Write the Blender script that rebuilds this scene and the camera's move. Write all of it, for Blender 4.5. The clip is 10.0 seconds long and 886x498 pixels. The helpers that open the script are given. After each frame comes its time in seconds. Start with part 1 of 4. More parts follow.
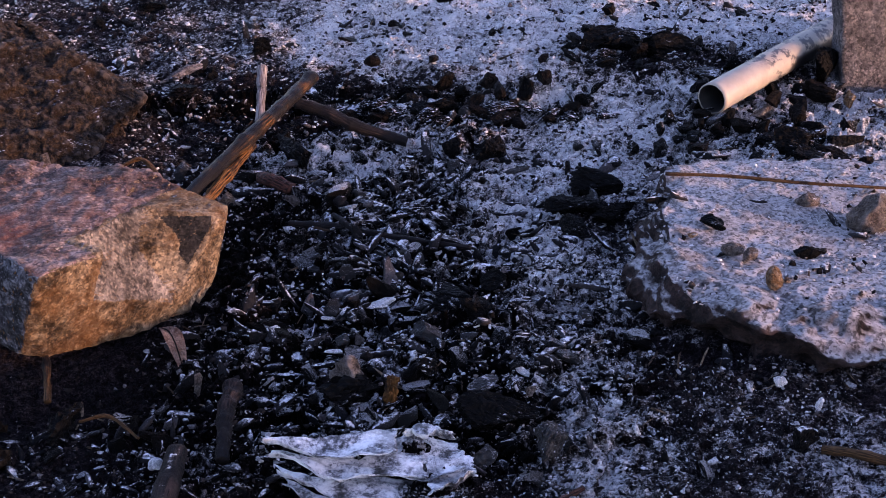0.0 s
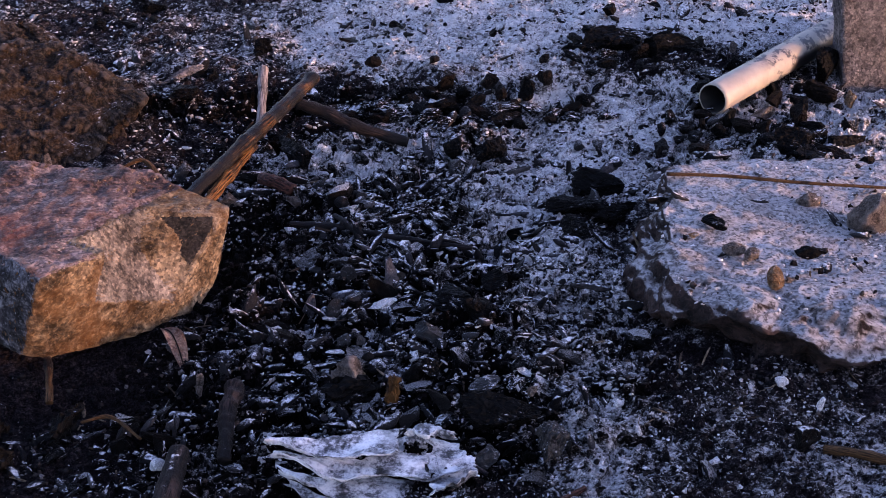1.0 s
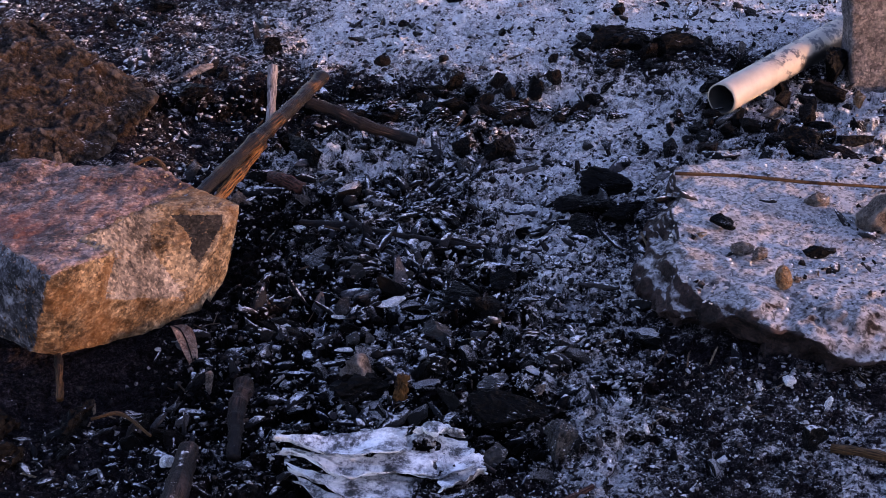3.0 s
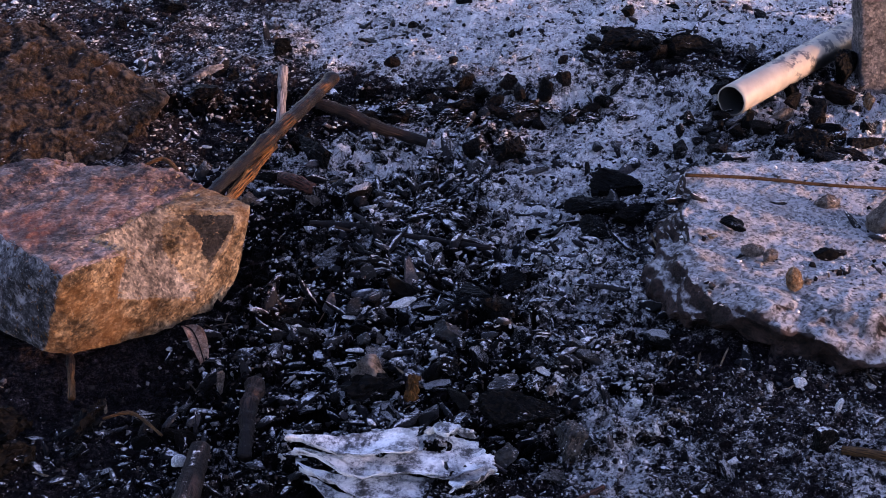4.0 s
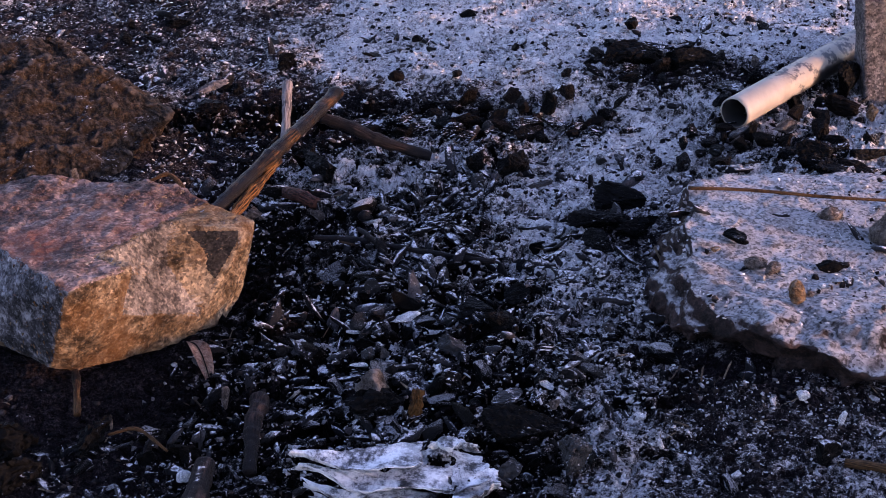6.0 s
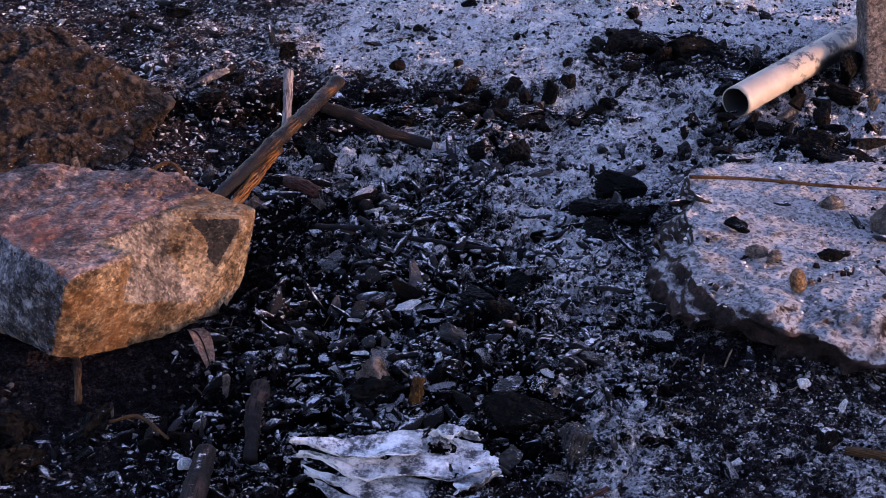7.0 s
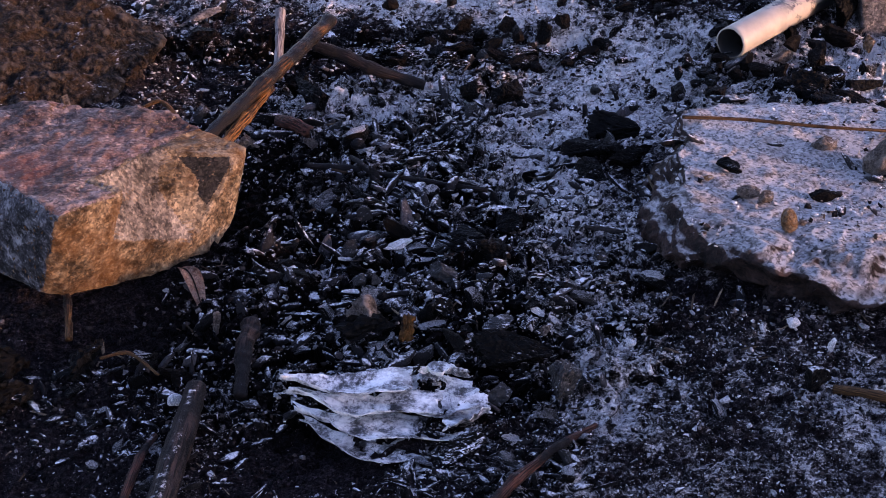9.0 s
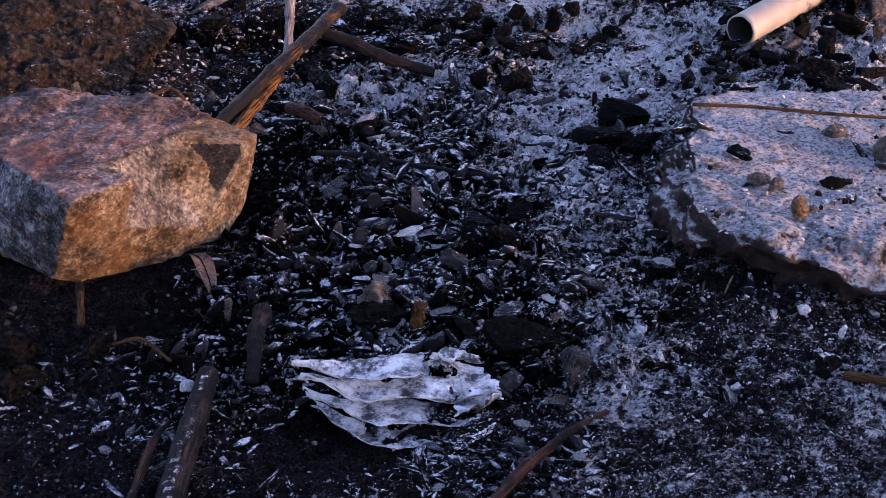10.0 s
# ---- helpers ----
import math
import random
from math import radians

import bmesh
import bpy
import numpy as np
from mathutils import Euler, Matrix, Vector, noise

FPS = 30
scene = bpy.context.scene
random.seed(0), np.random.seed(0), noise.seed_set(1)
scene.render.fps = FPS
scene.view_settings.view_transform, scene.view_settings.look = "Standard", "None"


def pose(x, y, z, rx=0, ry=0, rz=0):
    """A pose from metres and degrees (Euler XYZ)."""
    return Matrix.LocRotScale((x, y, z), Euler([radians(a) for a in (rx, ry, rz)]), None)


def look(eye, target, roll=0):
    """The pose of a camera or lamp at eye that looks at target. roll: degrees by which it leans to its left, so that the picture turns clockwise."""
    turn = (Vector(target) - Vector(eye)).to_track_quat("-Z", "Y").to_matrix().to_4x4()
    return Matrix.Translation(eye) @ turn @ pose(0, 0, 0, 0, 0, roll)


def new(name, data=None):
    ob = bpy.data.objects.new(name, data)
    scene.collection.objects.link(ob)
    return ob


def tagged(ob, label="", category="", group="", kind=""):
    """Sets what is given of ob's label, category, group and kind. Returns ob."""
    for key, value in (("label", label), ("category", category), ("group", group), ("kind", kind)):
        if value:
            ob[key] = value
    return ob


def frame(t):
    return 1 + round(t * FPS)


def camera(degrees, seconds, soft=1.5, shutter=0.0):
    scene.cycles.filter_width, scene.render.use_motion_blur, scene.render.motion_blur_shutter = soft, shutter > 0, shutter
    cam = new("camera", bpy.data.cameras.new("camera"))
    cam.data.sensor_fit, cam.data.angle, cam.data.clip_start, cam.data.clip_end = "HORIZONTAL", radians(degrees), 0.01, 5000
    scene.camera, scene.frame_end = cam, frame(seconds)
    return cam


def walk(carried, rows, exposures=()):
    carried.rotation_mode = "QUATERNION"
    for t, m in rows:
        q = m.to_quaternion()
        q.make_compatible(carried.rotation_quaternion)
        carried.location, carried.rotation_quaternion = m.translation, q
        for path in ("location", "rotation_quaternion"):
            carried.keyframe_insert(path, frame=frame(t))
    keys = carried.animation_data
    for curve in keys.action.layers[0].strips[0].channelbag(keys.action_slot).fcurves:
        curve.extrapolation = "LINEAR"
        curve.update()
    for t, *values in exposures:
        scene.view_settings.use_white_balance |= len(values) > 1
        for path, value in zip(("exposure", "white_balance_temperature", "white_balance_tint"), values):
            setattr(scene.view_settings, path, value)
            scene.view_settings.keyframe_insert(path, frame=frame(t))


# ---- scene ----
cam = camera(36.0, 10.0, soft=0.6)
walk(cam, [
    (0.0, pose(0.0124, 0.0109, 0.7463, 62.720, -0.089, -1.089)),
    (0.5, pose(0.0154, 0.0110, 0.7485, 62.723, -0.062, -1.079)),
    (1.0, pose(0.0117, 0.0100, 0.7461, 62.758, -0.007, -1.096)),
    (1.5, pose(0.0116, 0.0091, 0.7458, 62.695, -0.042, -0.887)),
    (2.0, pose(0.0097, 0.0090, 0.7465, 62.695, 0.021, -0.870)),
    (2.5, pose(0.0105, 0.0074, 0.7467, 62.738, 0.076, -0.849)),
    (2.7, pose(0.0112, 0.0065, 0.7470, 62.734, 0.036, -0.828)),
    (3.8, pose(0.0068, 0.0031, 0.7486, 62.732, -0.032, -0.441)),
    (4.0, pose(0.0054, 0.0027, 0.7484, 62.788, -0.025, -0.425)),
    (4.5, pose(-0.0001, 0.0017, 0.7472, 62.855, 0.088, -0.276)),
    (5.0, pose(-0.0000, -0.0000, 0.7500, 63.000, -0.000, 0.000)),
    (5.5, pose(0.0107, 0.0008, 0.7570, 63.112, 0.322, -0.228)),
    (5.7, pose(0.0099, 0.0006, 0.7560, 63.223, 0.382, -0.289)),
    (6.8, pose(0.0115, -0.0014, 0.7538, 63.047, 0.444, -0.248)),
    (7.0, pose(0.0108, -0.0017, 0.7514, 62.879, 0.383, -0.199)),
    (7.5, pose(0.0124, -0.0012, 0.7489, 62.328, 0.215, -0.200)),
    (8.0, pose(0.0150, -0.0010, 0.7450, 61.785, 0.092, -0.223)),
    (8.5, pose(0.0151, -0.0014, 0.7401, 61.225, -0.029, -0.287)),
    (9.0, pose(0.0163, -0.0035, 0.7424, 60.635, 0.094, -0.236)),
    (9.5, pose(0.0165, -0.0046, 0.7416, 60.295, 0.292, -0.250)),
    (10.0, pose(0.0110, -0.0075, 0.7414, 60.194, 0.185, -0.001)),
], exposures=[(0.0, 2.51, 6300, 50), (10.0, 2.51, 6300, 50)])

# ---- light: low warm sun from the right, blue open sky ----
SUN_ELEV, SUN_ROT = radians(7), radians(112)
world = bpy.data.worlds.new("world")
scene.world = world
world.use_nodes = True
wn = world.node_tree
sky = wn.nodes.new("ShaderNodeTexSky")
sky.sky_type = "NISHITA"
sky.sun_disc = False
sky.sun_elevation, sky.sun_rotation = SUN_ELEV, SUN_ROT
sky.ozone_density = 2.0
wn.links.new(sky.outputs[0], wn.nodes["Background"].inputs[0])
wn.nodes["Background"].inputs[1].default_value = 0.15
sun = new("sun", bpy.data.lights.new("sun", "SUN"))
sun.data.energy, sun.data.angle, sun.data.color = 1.1, radians(1.0), (1.0, 0.64, 0.33)
sun_way = Vector((math.sin(SUN_ROT) * math.cos(SUN_ELEV), math.cos(SUN_ROT) * math.cos(SUN_ELEV), math.sin(SUN_ELEV)))
sun.matrix_world = look(sun_way * 20, (0, 0, 0))


# ---- materials ----
def make(name):
    m = bpy.data.materials.new(name)
    m.use_nodes = True
    return m, m.node_tree, m.node_tree.nodes["Principled BSDF"]


def nod(nt, kind, **values):
    n = nt.nodes.new(kind)
    for k, v in values.items():
        n.inputs[k.replace("_", " ")].default_value = v
    return n


def grain(nt, scale, detail=6.0, rough=0.6, vec=None, kind="noise"):
    if kind == "voronoi":
        n = nod(nt, "ShaderNodeTexVoronoi", Scale=scale)
        out = n.outputs["Distance"]
    else:
        n = nod(nt, "ShaderNodeTexNoise", Scale=scale, Detail=detail, Roughness=rough)
        out = n.outputs["Fac"]
    nt.links.new(vec, n.inputs["Vector"])
    return out


def cells(nt, scale, vec):
    """Crumbs or mineral grains: a random value for each cell, and the height of its rounded top."""
    n = nod(nt, "ShaderNodeTexVoronoi", Scale=scale)
    nt.links.new(vec, n.inputs["Vector"])
    sep = nt.nodes.new("ShaderNodeSeparateColor")
    nt.links.new(n.outputs["Color"], sep.inputs[0])
    return sep.outputs[0], calc(nt, "SUBTRACT", 1.0, n.outputs["Distance"])


def ramp(nt, fac, stops):
    n = nt.nodes.new("ShaderNodeValToRGB")
    while len(n.color_ramp.elements) < len(stops):
        n.color_ramp.elements.new(0.5)
    for e, (p, c) in zip(n.color_ramp.elements, stops):
        e.position = p
        e.color = (*c, 1) if len(c) == 3 else (c[0], c[0], c[0], 1)
    nt.links.new(fac, n.inputs[0])
    return n.outputs[0]


def mix(nt, fac, a, b):
    n = nt.nodes.new("ShaderNodeMix")
    n.data_type = "RGBA"
    for sock, v in ((n.inputs[0], fac), (n.inputs[6], a), (n.inputs[7], b)):
        if isinstance(v, (int, float)):
            sock.default_value = v
        elif isinstance(v, tuple):
            sock.default_value = (*v, 1)
        else:
            nt.links.new(v, sock)
    return n.outputs[2]


def calc(nt, op, a, b, clamp=False):
    n = nt.nodes.new("ShaderNodeMath")
    n.operation, n.use_clamp = op, clamp
    for sock, v in ((n.inputs[0], a), (n.inputs[1], b)):
        if isinstance(v, (int, float)):
            sock.default_value = v
        else:
            nt.links.new(v, sock)
    return n.outputs[0]


def place(nt, world_space=False):
    if world_space:
        return nt.nodes.new("ShaderNodeNewGeometry").outputs["Position"]
    return nt.nodes.new("ShaderNodeTexCoord").outputs["Object"]


def relief(nt, bsdf, height, strength, distance):
    n = nod(nt, "ShaderNodeBump", Strength=strength, Distance=distance)
    nt.links.new(height, n.inputs["Height"])
    nt.links.new(n.outputs[0], bsdf.inputs["Normal"])


def dust(nt, bsdf, colour, amount, ash=(0.75, 0.735, 0.74), scale=140.0, vec=None, floor=0.03, fade=0.07, half=0.45, slip=0.26):
    """Loose ash that has settled on what faces up, in uneven patches; amount 0.2 almost none, 0.9 all over the top."""
    nz = nt.nodes.new("ShaderNodeSeparateXYZ")
    nt.links.new(nt.nodes.new("ShaderNodeNewGeometry").outputs["Normal"], nz.inputs[0])
    patch = calc(nt, "ADD", calc(nt, "MULTIPLY", grain(nt, scale, 8, 0.75, vec), 0.42), calc(nt, "MULTIPLY", grain(nt, scale * 0.2, 3, 0.5, vec), 0.3))
    v = calc(nt, "ADD", patch, calc(nt, "MULTIPLY", nz.outputs[2], slip))
    low = 0.86 - 0.5 * amount + (slip - 0.26) * 0.85
    fac = ramp(nt, calc(nt, "MULTIPLY", v, 0.5), [(low * 0.5, (0.0,)), ((low + fade) * 0.5, (1.0,))])
    crumbs = ramp(nt, calc(nt, "ADD", calc(nt, "MULTIPLY", grain(nt, 210, 6, 0.85, vec), 0.75), calc(nt, "MULTIPLY", cells(nt, 280, vec)[0], 0.25)), [(0.37, tuple(floor * c for c in ash)), (0.46, tuple(half * c for c in ash)), (0.57, ash)])
    nt.links.new(mix(nt, fac, colour, crumbs), bsdf.inputs["Base Color"])
    return fac


def charcoal_material(name, low, high, amount, rough=0.5, streak=3.0, tint=(1, 1, 1), ash=(0.66, 0.65, 0.66)):
    m, nt, b = make(name)
    v = place(nt)
    mp = nod(nt, "ShaderNodeMapping", Scale=(1.0, streak, streak))
    nt.links.new(v, mp.inputs[0])
    g = grain(nt, 45, 8, 0.65, mp.outputs[0])
    col = ramp(nt, g, [(0.3, tuple(low * c for c in tint)), (0.75, tuple(high * c for c in tint))])
    dust(nt, b, col, amount, ash, vec=v)
    b.inputs["Roughness"].default_value = rough
    b.inputs["Specular IOR Level"].default_value = 0.04
    crack = calc(nt, "ADD", g, calc(nt, "MULTIPLY", grain(nt, 160, 6, 0.7, v), 0.5))
    relief(nt, b, crack, 1.0, 0.003)
    return m


def stuff_material(name, stops, rough=0.7, bump=350.0, flecks=None, grime=0.75):
    """Loose bits: each island takes its own shade; flecks: how much ash lies on them."""
    m, nt, b = make(name)
    v = place(nt)
    rnd = nt.nodes.new("ShaderNodeNewGeometry").outputs["Random Per Island"]
    col = ramp(nt, rnd, stops)
    g = grain(nt, bump, 6, 0.7, v)
    col = mix(nt, ramp(nt, g, [(0.4, (0.0,)), (0.62, (grime,))]), col, (0.012, 0.012, 0.013))
    if flecks:
        dust(nt, b, col, flecks, scale=260, vec=v)
    else:
        nt.links.new(col, b.inputs["Base Color"])
    b.inputs["Roughness"].default_value = rough
    b.inputs["Specular IOR Level"].default_value = 0.05
    relief(nt, b, g, 1.0, 0.0035)
    return m


def wood_material(name, dark, light, char, amount, rough=0.6):
    """Bark or bare wood, grain along the limb (V of the surface map), charred in patches, ash in its hollows."""
    m, nt, b = make(name)
    v = place(nt)
    uv = nt.nodes.new("ShaderNodeUVMap").outputs[0]
    mp = nod(nt, "ShaderNodeMapping", Scale=(26.0, 5.0, 1.0))
    nt.links.new(uv, mp.inputs[0])
    g = grain(nt, 1.0, 6, 0.65, mp.outputs[0])
    col = ramp(nt, g, [(0.45, dark), (0.58, light)])
    burn = ramp(nt, grain(nt, 22, 5, 0.6, v), [(0.28 + 0.4 * char, (1.0,)), (0.38 + 0.4 * char, (0.0,))])
    col = mix(nt, burn, col, (0.005, 0.004, 0.004))
    dust(nt, b, col, amount, vec=v)
    b.inputs["Roughness"].default_value = rough
    b.inputs["Specular IOR Level"].default_value = 0.1
    relief(nt, b, calc(nt, "ADD", g, calc(nt, "MULTIPLY", grain(nt, 200, 4, 0.6, v), 0.3)), 0.8, 0.004)
    return m


def ground_material():
    m, nt, b = make("burnt_ground")
    v = place(nt, True)
    at = nt.nodes.new("ShaderNodeAttribute")
    at.attribute_name = "ash"
    frag = nt.nodes.new("ShaderNodeAttribute")
    frag.attribute_name = "fragment"
    nz = nt.nodes.new("ShaderNodeSeparateXYZ")
    nt.links.new(nt.nodes.new("ShaderNodeNewGeometry").outputs["Normal"], nz.inputs[0])
    fine = grain(nt, 300, 8, 0.85, v)
    mid = grain(nt, 75, 7, 0.75, v)
    big = grain(nt, 14, 5, 0.6, v)
    s = calc(nt, "ADD", calc(nt, "MULTIPLY", fine, 0.5), calc(nt, "ADD", calc(nt, "MULTIPLY", mid, 0.42), calc(nt, "MULTIPLY", big, 0.32)))
    s = calc(nt, "ADD", s, calc(nt, "MULTIPLY", at.outputs["Fac"], 0.36))
    s = calc(nt, "ADD", s, calc(nt, "MULTIPLY", frag.outputs["Fac"], 0.30))
    s = calc(nt, "ADD", s, calc(nt, "MULTIPLY", nz.outputs[2], 0.12))
    fac = ramp(nt, calc(nt, "SUBTRACT", s, 0.335), [(0.71, (0.0,)), (0.78, (0.10,)), (0.83, (0.6,)), (0.88, (1.0,))])
    cell2, _ = cells(nt, 180, v)
    soil = ramp(nt, calc(nt, "ADD", calc(nt, "MULTIPLY", mid, 0.55), calc(nt, "ADD", calc(nt, "MULTIPLY", cell2, 0.22), calc(nt, "MULTIPLY", frag.outputs["Fac"], 0.26))), [(0.38, (0.0004, 0.0004, 0.0004)), (0.58, (0.0042, 0.0033, 0.0035)), (0.78, (0.036, 0.027, 0.028))])
    calm = nt.nodes.new("ShaderNodeAttribute")
    calm.attribute_name = "fine"
    grit = ramp(nt, calc(nt, "ADD", calc(nt, "MULTIPLY", fine, 0.6), calc(nt, "MULTIPLY", mid, 0.4)), [(0.40, (0.0035, 0.0028, 0.0031)), (0.52, (0.020, 0.0155, 0.0175)), (0.64, (0.10, 0.082, 0.088))])
    soil = mix(nt, calm.outputs["Fac"], soil, grit)
    cell, top = cells(nt, 300, v)
    ash = ramp(nt, calc(nt, "ADD", calc(nt, "MULTIPLY", grain(nt, 210, 7, 0.85, v), 0.72), calc(nt, "MULTIPLY", cell, 0.28)), [(0.30, (0.14, 0.125, 0.125)), (0.42, (0.5, 0.475, 0.47)), (0.55, (0.86, 0.84, 0.83))])
    drift = ramp(nt, calc(nt, "ADD", calc(nt, "MULTIPLY", at.outputs["Fac"], 0.4), calc(nt, "MULTIPLY", big, 0.6)), [(0.66, (0.0,)), (0.78, (0.85,))])
    ash = mix(nt, drift, ash, (0.88, 0.865, 0.855))
    nt.links.new(mix(nt, fac, soil, ash), b.inputs["Base Color"])
    b.inputs["Roughness"].default_value = 0.75
    b.inputs["Specular IOR Level"].default_value = 0.02
    h = calc(nt, "ADD", calc(nt, "ADD", mid, calc(nt, "MULTIPLY", top, 0.25)), calc(nt, "MULTIPLY", fine, 0.8))
    relief(nt, b, h, 1.0, 0.012)
    return m


def stone_material(name, stops, scale, spot, amount, rust=None, rough=0.8, pale=0.3, bump=0.018, patch=140.0, floor=0.03, fade=0.07, half=0.45, pit=0.5, slip=0.26, ash=(0.75, 0.735, 0.74)):
    m, nt, b = make(name)
    v = place(nt)
    g1, g2, g3 = grain(nt, scale, 6, 0.6, v), grain(nt, scale * 9, 8, 0.85, v), grain(nt, scale * 4, 5, 0.7, v)
    stops = [(0.5 + (p - 0.5) * 0.36, c) for p, c in stops]
    col = ramp(nt, calc(nt, "ADD", calc(nt, "MULTIPLY", g1, 0.4), calc(nt, "ADD", calc(nt, "MULTIPLY", g2, 0.3), calc(nt, "MULTIPLY", g3, 0.3))), stops)
    cell, _ = cells(nt, scale * 22, v)
    shade = ramp(nt, cell, [(0.0, (0.35, 0.35, 0.35)), (0.6, (1.0, 1.0, 1.0)), (1.0, (1.75, 1.7, 1.6))])
    n = nt.nodes.new("ShaderNodeMix")
    n.data_type, n.blend_type = "RGBA", "MULTIPLY"
    n.inputs[0].default_value = 0.8
    nt.links.new(col, n.inputs[6]), nt.links.new(shade, n.inputs[7])
    col = n.outputs[2]
    pits = ramp(nt, grain(nt, scale * 14, 5, 0.7, v), [(0.36, (pit,)), (0.45, (0.0,))])
    col = mix(nt, pits, col, (0.03, 0.024, 0.02))
    col = mix(nt, ramp(nt, grain(nt, scale * 2.2, 7, 0.65, v), [(0.55, (0.0,)), (0.68, (pale,))]), col, spot)
    if rust:
        col = mix(nt, ramp(nt, grain(nt, scale * 0.7, 5, 0.6, v), [(0.48, (0.0,)), (0.72, (0.7,))]), col, rust)
    col = mix(nt, ramp(nt, grain(nt, scale * 25, 3, 0.6, v), [(0.6, (0.0,)), (0.72, (0.6,))]), col, spot)
    b.inputs["Specular IOR Level"].default_value = 0.15
    worn = ramp(nt, nt.nodes.new("ShaderNodeNewGeometry").outputs["Pointiness"], [(0.52, (0.0,)), (0.58, (0.7,))])
    col = mix(nt, worn, col, spot)
    dust(nt, b, col, amount, ash, scale=patch, vec=v, floor=floor, fade=fade, half=half, slip=slip)
    b.inputs["Roughness"].default_value = rough
    relief(nt, b, calc(nt, "ADD", g2, calc(nt, "MULTIPLY", g3, 1.6)), 1.0, bump)
    return m


GROUND = ground_material()
COAL = charcoal_material("charcoal", 0.0008, 0.004, 0.42)
COAL_ASHY = charcoal_material("ashy_charcoal", 0.001, 0.006, 0.62)
COAL_GREY = charcoal_material("grey_charcoal", 0.006, 0.05, 0.53, rough=0.45)
COAL_BROWN = charcoal_material("half_burnt_wood", 0.001, 0.006, 0.36, tint=(1.3, 0.95, 0.75))
STONE_TOP = stone_material("reddish_stone", [(0.3, (0.03, 0.017, 0.014)), (0.5, (0.125, 0.070, 0.054)), (0.75, (0.27, 0.19, 0.165))], 13, (0.25, 0.19, 0.175), 0.25, rust=(0.17, 0.05, 0.03), bump=0.004, pit=0.9)
STONE_FACE = stone_material("broken_stone", [(0.3, (0.03, 0.018, 0.008)), (0.5, (0.135, 0.088, 0.046)), (0.72, (0.32, 0.235, 0.148))], 14, (0.27, 0.22, 0.165), 0.15, rust=(0.19, 0.075, 0.014), pale=0.2, bump=0.007, pit=0.8)
STONE_GREY = stone_material("grey_flaked_stone", [(0.3, (0.035, 0.027, 0.021)), (0.5, (0.14, 0.112, 0.09)), (0.72, (0.31, 0.26, 0.21))], 14, (0.25, 0.21, 0.175), 0.15, pale=0.2, bump=0.006, pit=0.7)
# grey stone with pale blotches; its blue cast paints in the skylit shade
STONE_SHADE_SIDE = stone_material("grey_shade_side", [(0.3, (0.012, 0.012, 0.013)), (0.5, (0.07, 0.07, 0.078)), (0.75, (0.32, 0.325, 0.35))], 16, (0.5, 0.5, 0.52), 0.25, pale=0.9, bump=0.009, pit=0.8)
# near-black stone that stands in for the shade in the rock's notch
STONE_NOTCH_SHADE = stone_material("notch_shade_stone", [(0.3, (0.01, 0.009, 0.008)), (0.7, (0.05, 0.042, 0.036))], 16, (0.12, 0.11, 0.1), 0.15)
EARTH = stone_material("brown_earth", [(0.3, (0.0006, 0.0004, 0.0002)), (0.5, (0.005, 0.0026, 0.0012)), (0.75, (0.06, 0.035, 0.016))], 40, (0.13, 0.098, 0.075), 0.42, rust=(0.032, 0.013, 0.002), pale=0.5, bump=0.006, pit=0.9)
SLAB = stone_material("ash_covered_stone", [(0.3, (0.002, 0.0014, 0.0012)), (0.7, (0.034, 0.020, 0.017))], 18, (0.06, 0.040, 0.036), 0.79, bump=0.0045, patch=40.0, floor=0.2, fade=0.25, half=0.6, slip=0.9, ash=(0.44, 0.425, 0.425))
PEBBLE = stone_material("pale_pebble", [(0.3, (0.07, 0.052, 0.042)), (0.7, (0.22, 0.18, 0.155))], 40, (0.34, 0.30, 0.27), 0.5)
PEBBLE_TAN = stone_material("ochre_pebble", [(0.3, (0.12, 0.06, 0.025)), (0.7, (0.3, 0.18, 0.09))], 40, (0.5, 0.42, 0.33), 0.5)
WHITE = stone_material("white_ash_lump", [(0.3, (0.62, 0.62, 0.62)), (0.7, (0.85, 0.85, 0.85))], 60, (0.85, 0.85, 0.85), 0.6, pit=0.15, floor=0.4, half=0.8, bump=0.004)
BLOCK = stone_material("mortar_block", [(0.3, (0.09, 0.08, 0.078)), (0.7, (0.24, 0.21, 0.2))], 12, (0.45, 0.4, 0.38), 0.4)
BRANCH = wood_material("scorched_branch", (0.0012, 0.0008, 0.0006), (0.10, 0.044, 0.012), 0.52, 0.12, rough=0.38)
# orange of the splintered end; on the branch stub it paints golden sunlight
SPLINTER_SUNLIT = wood_material("splinters_and_sunlit_stub", (0.006, 0.0025, 0.0007), (0.21, 0.09, 0.024), 0.32, 0.15)
BRANCH_PALE = wood_material("ashen_branch", (0.08, 0.065, 0.06), (0.24, 0.205, 0.19), 0.12, 0.32)
BRANCH_DARK = wood_material("charred_branch", (0.002, 0.0016, 0.0016), (0.03, 0.02, 0.017), 0.5, 0.4)
BRANCH_RED = wood_material("reddish_twig", (0.01, 0.004, 0.003), (0.09, 0.036, 0.024), 0.3, 0.4)
STRAW = wood_material("dry_straw", (0.02, 0.010, 0.004), (0.11, 0.056, 0.022), 0.24, 0.22)


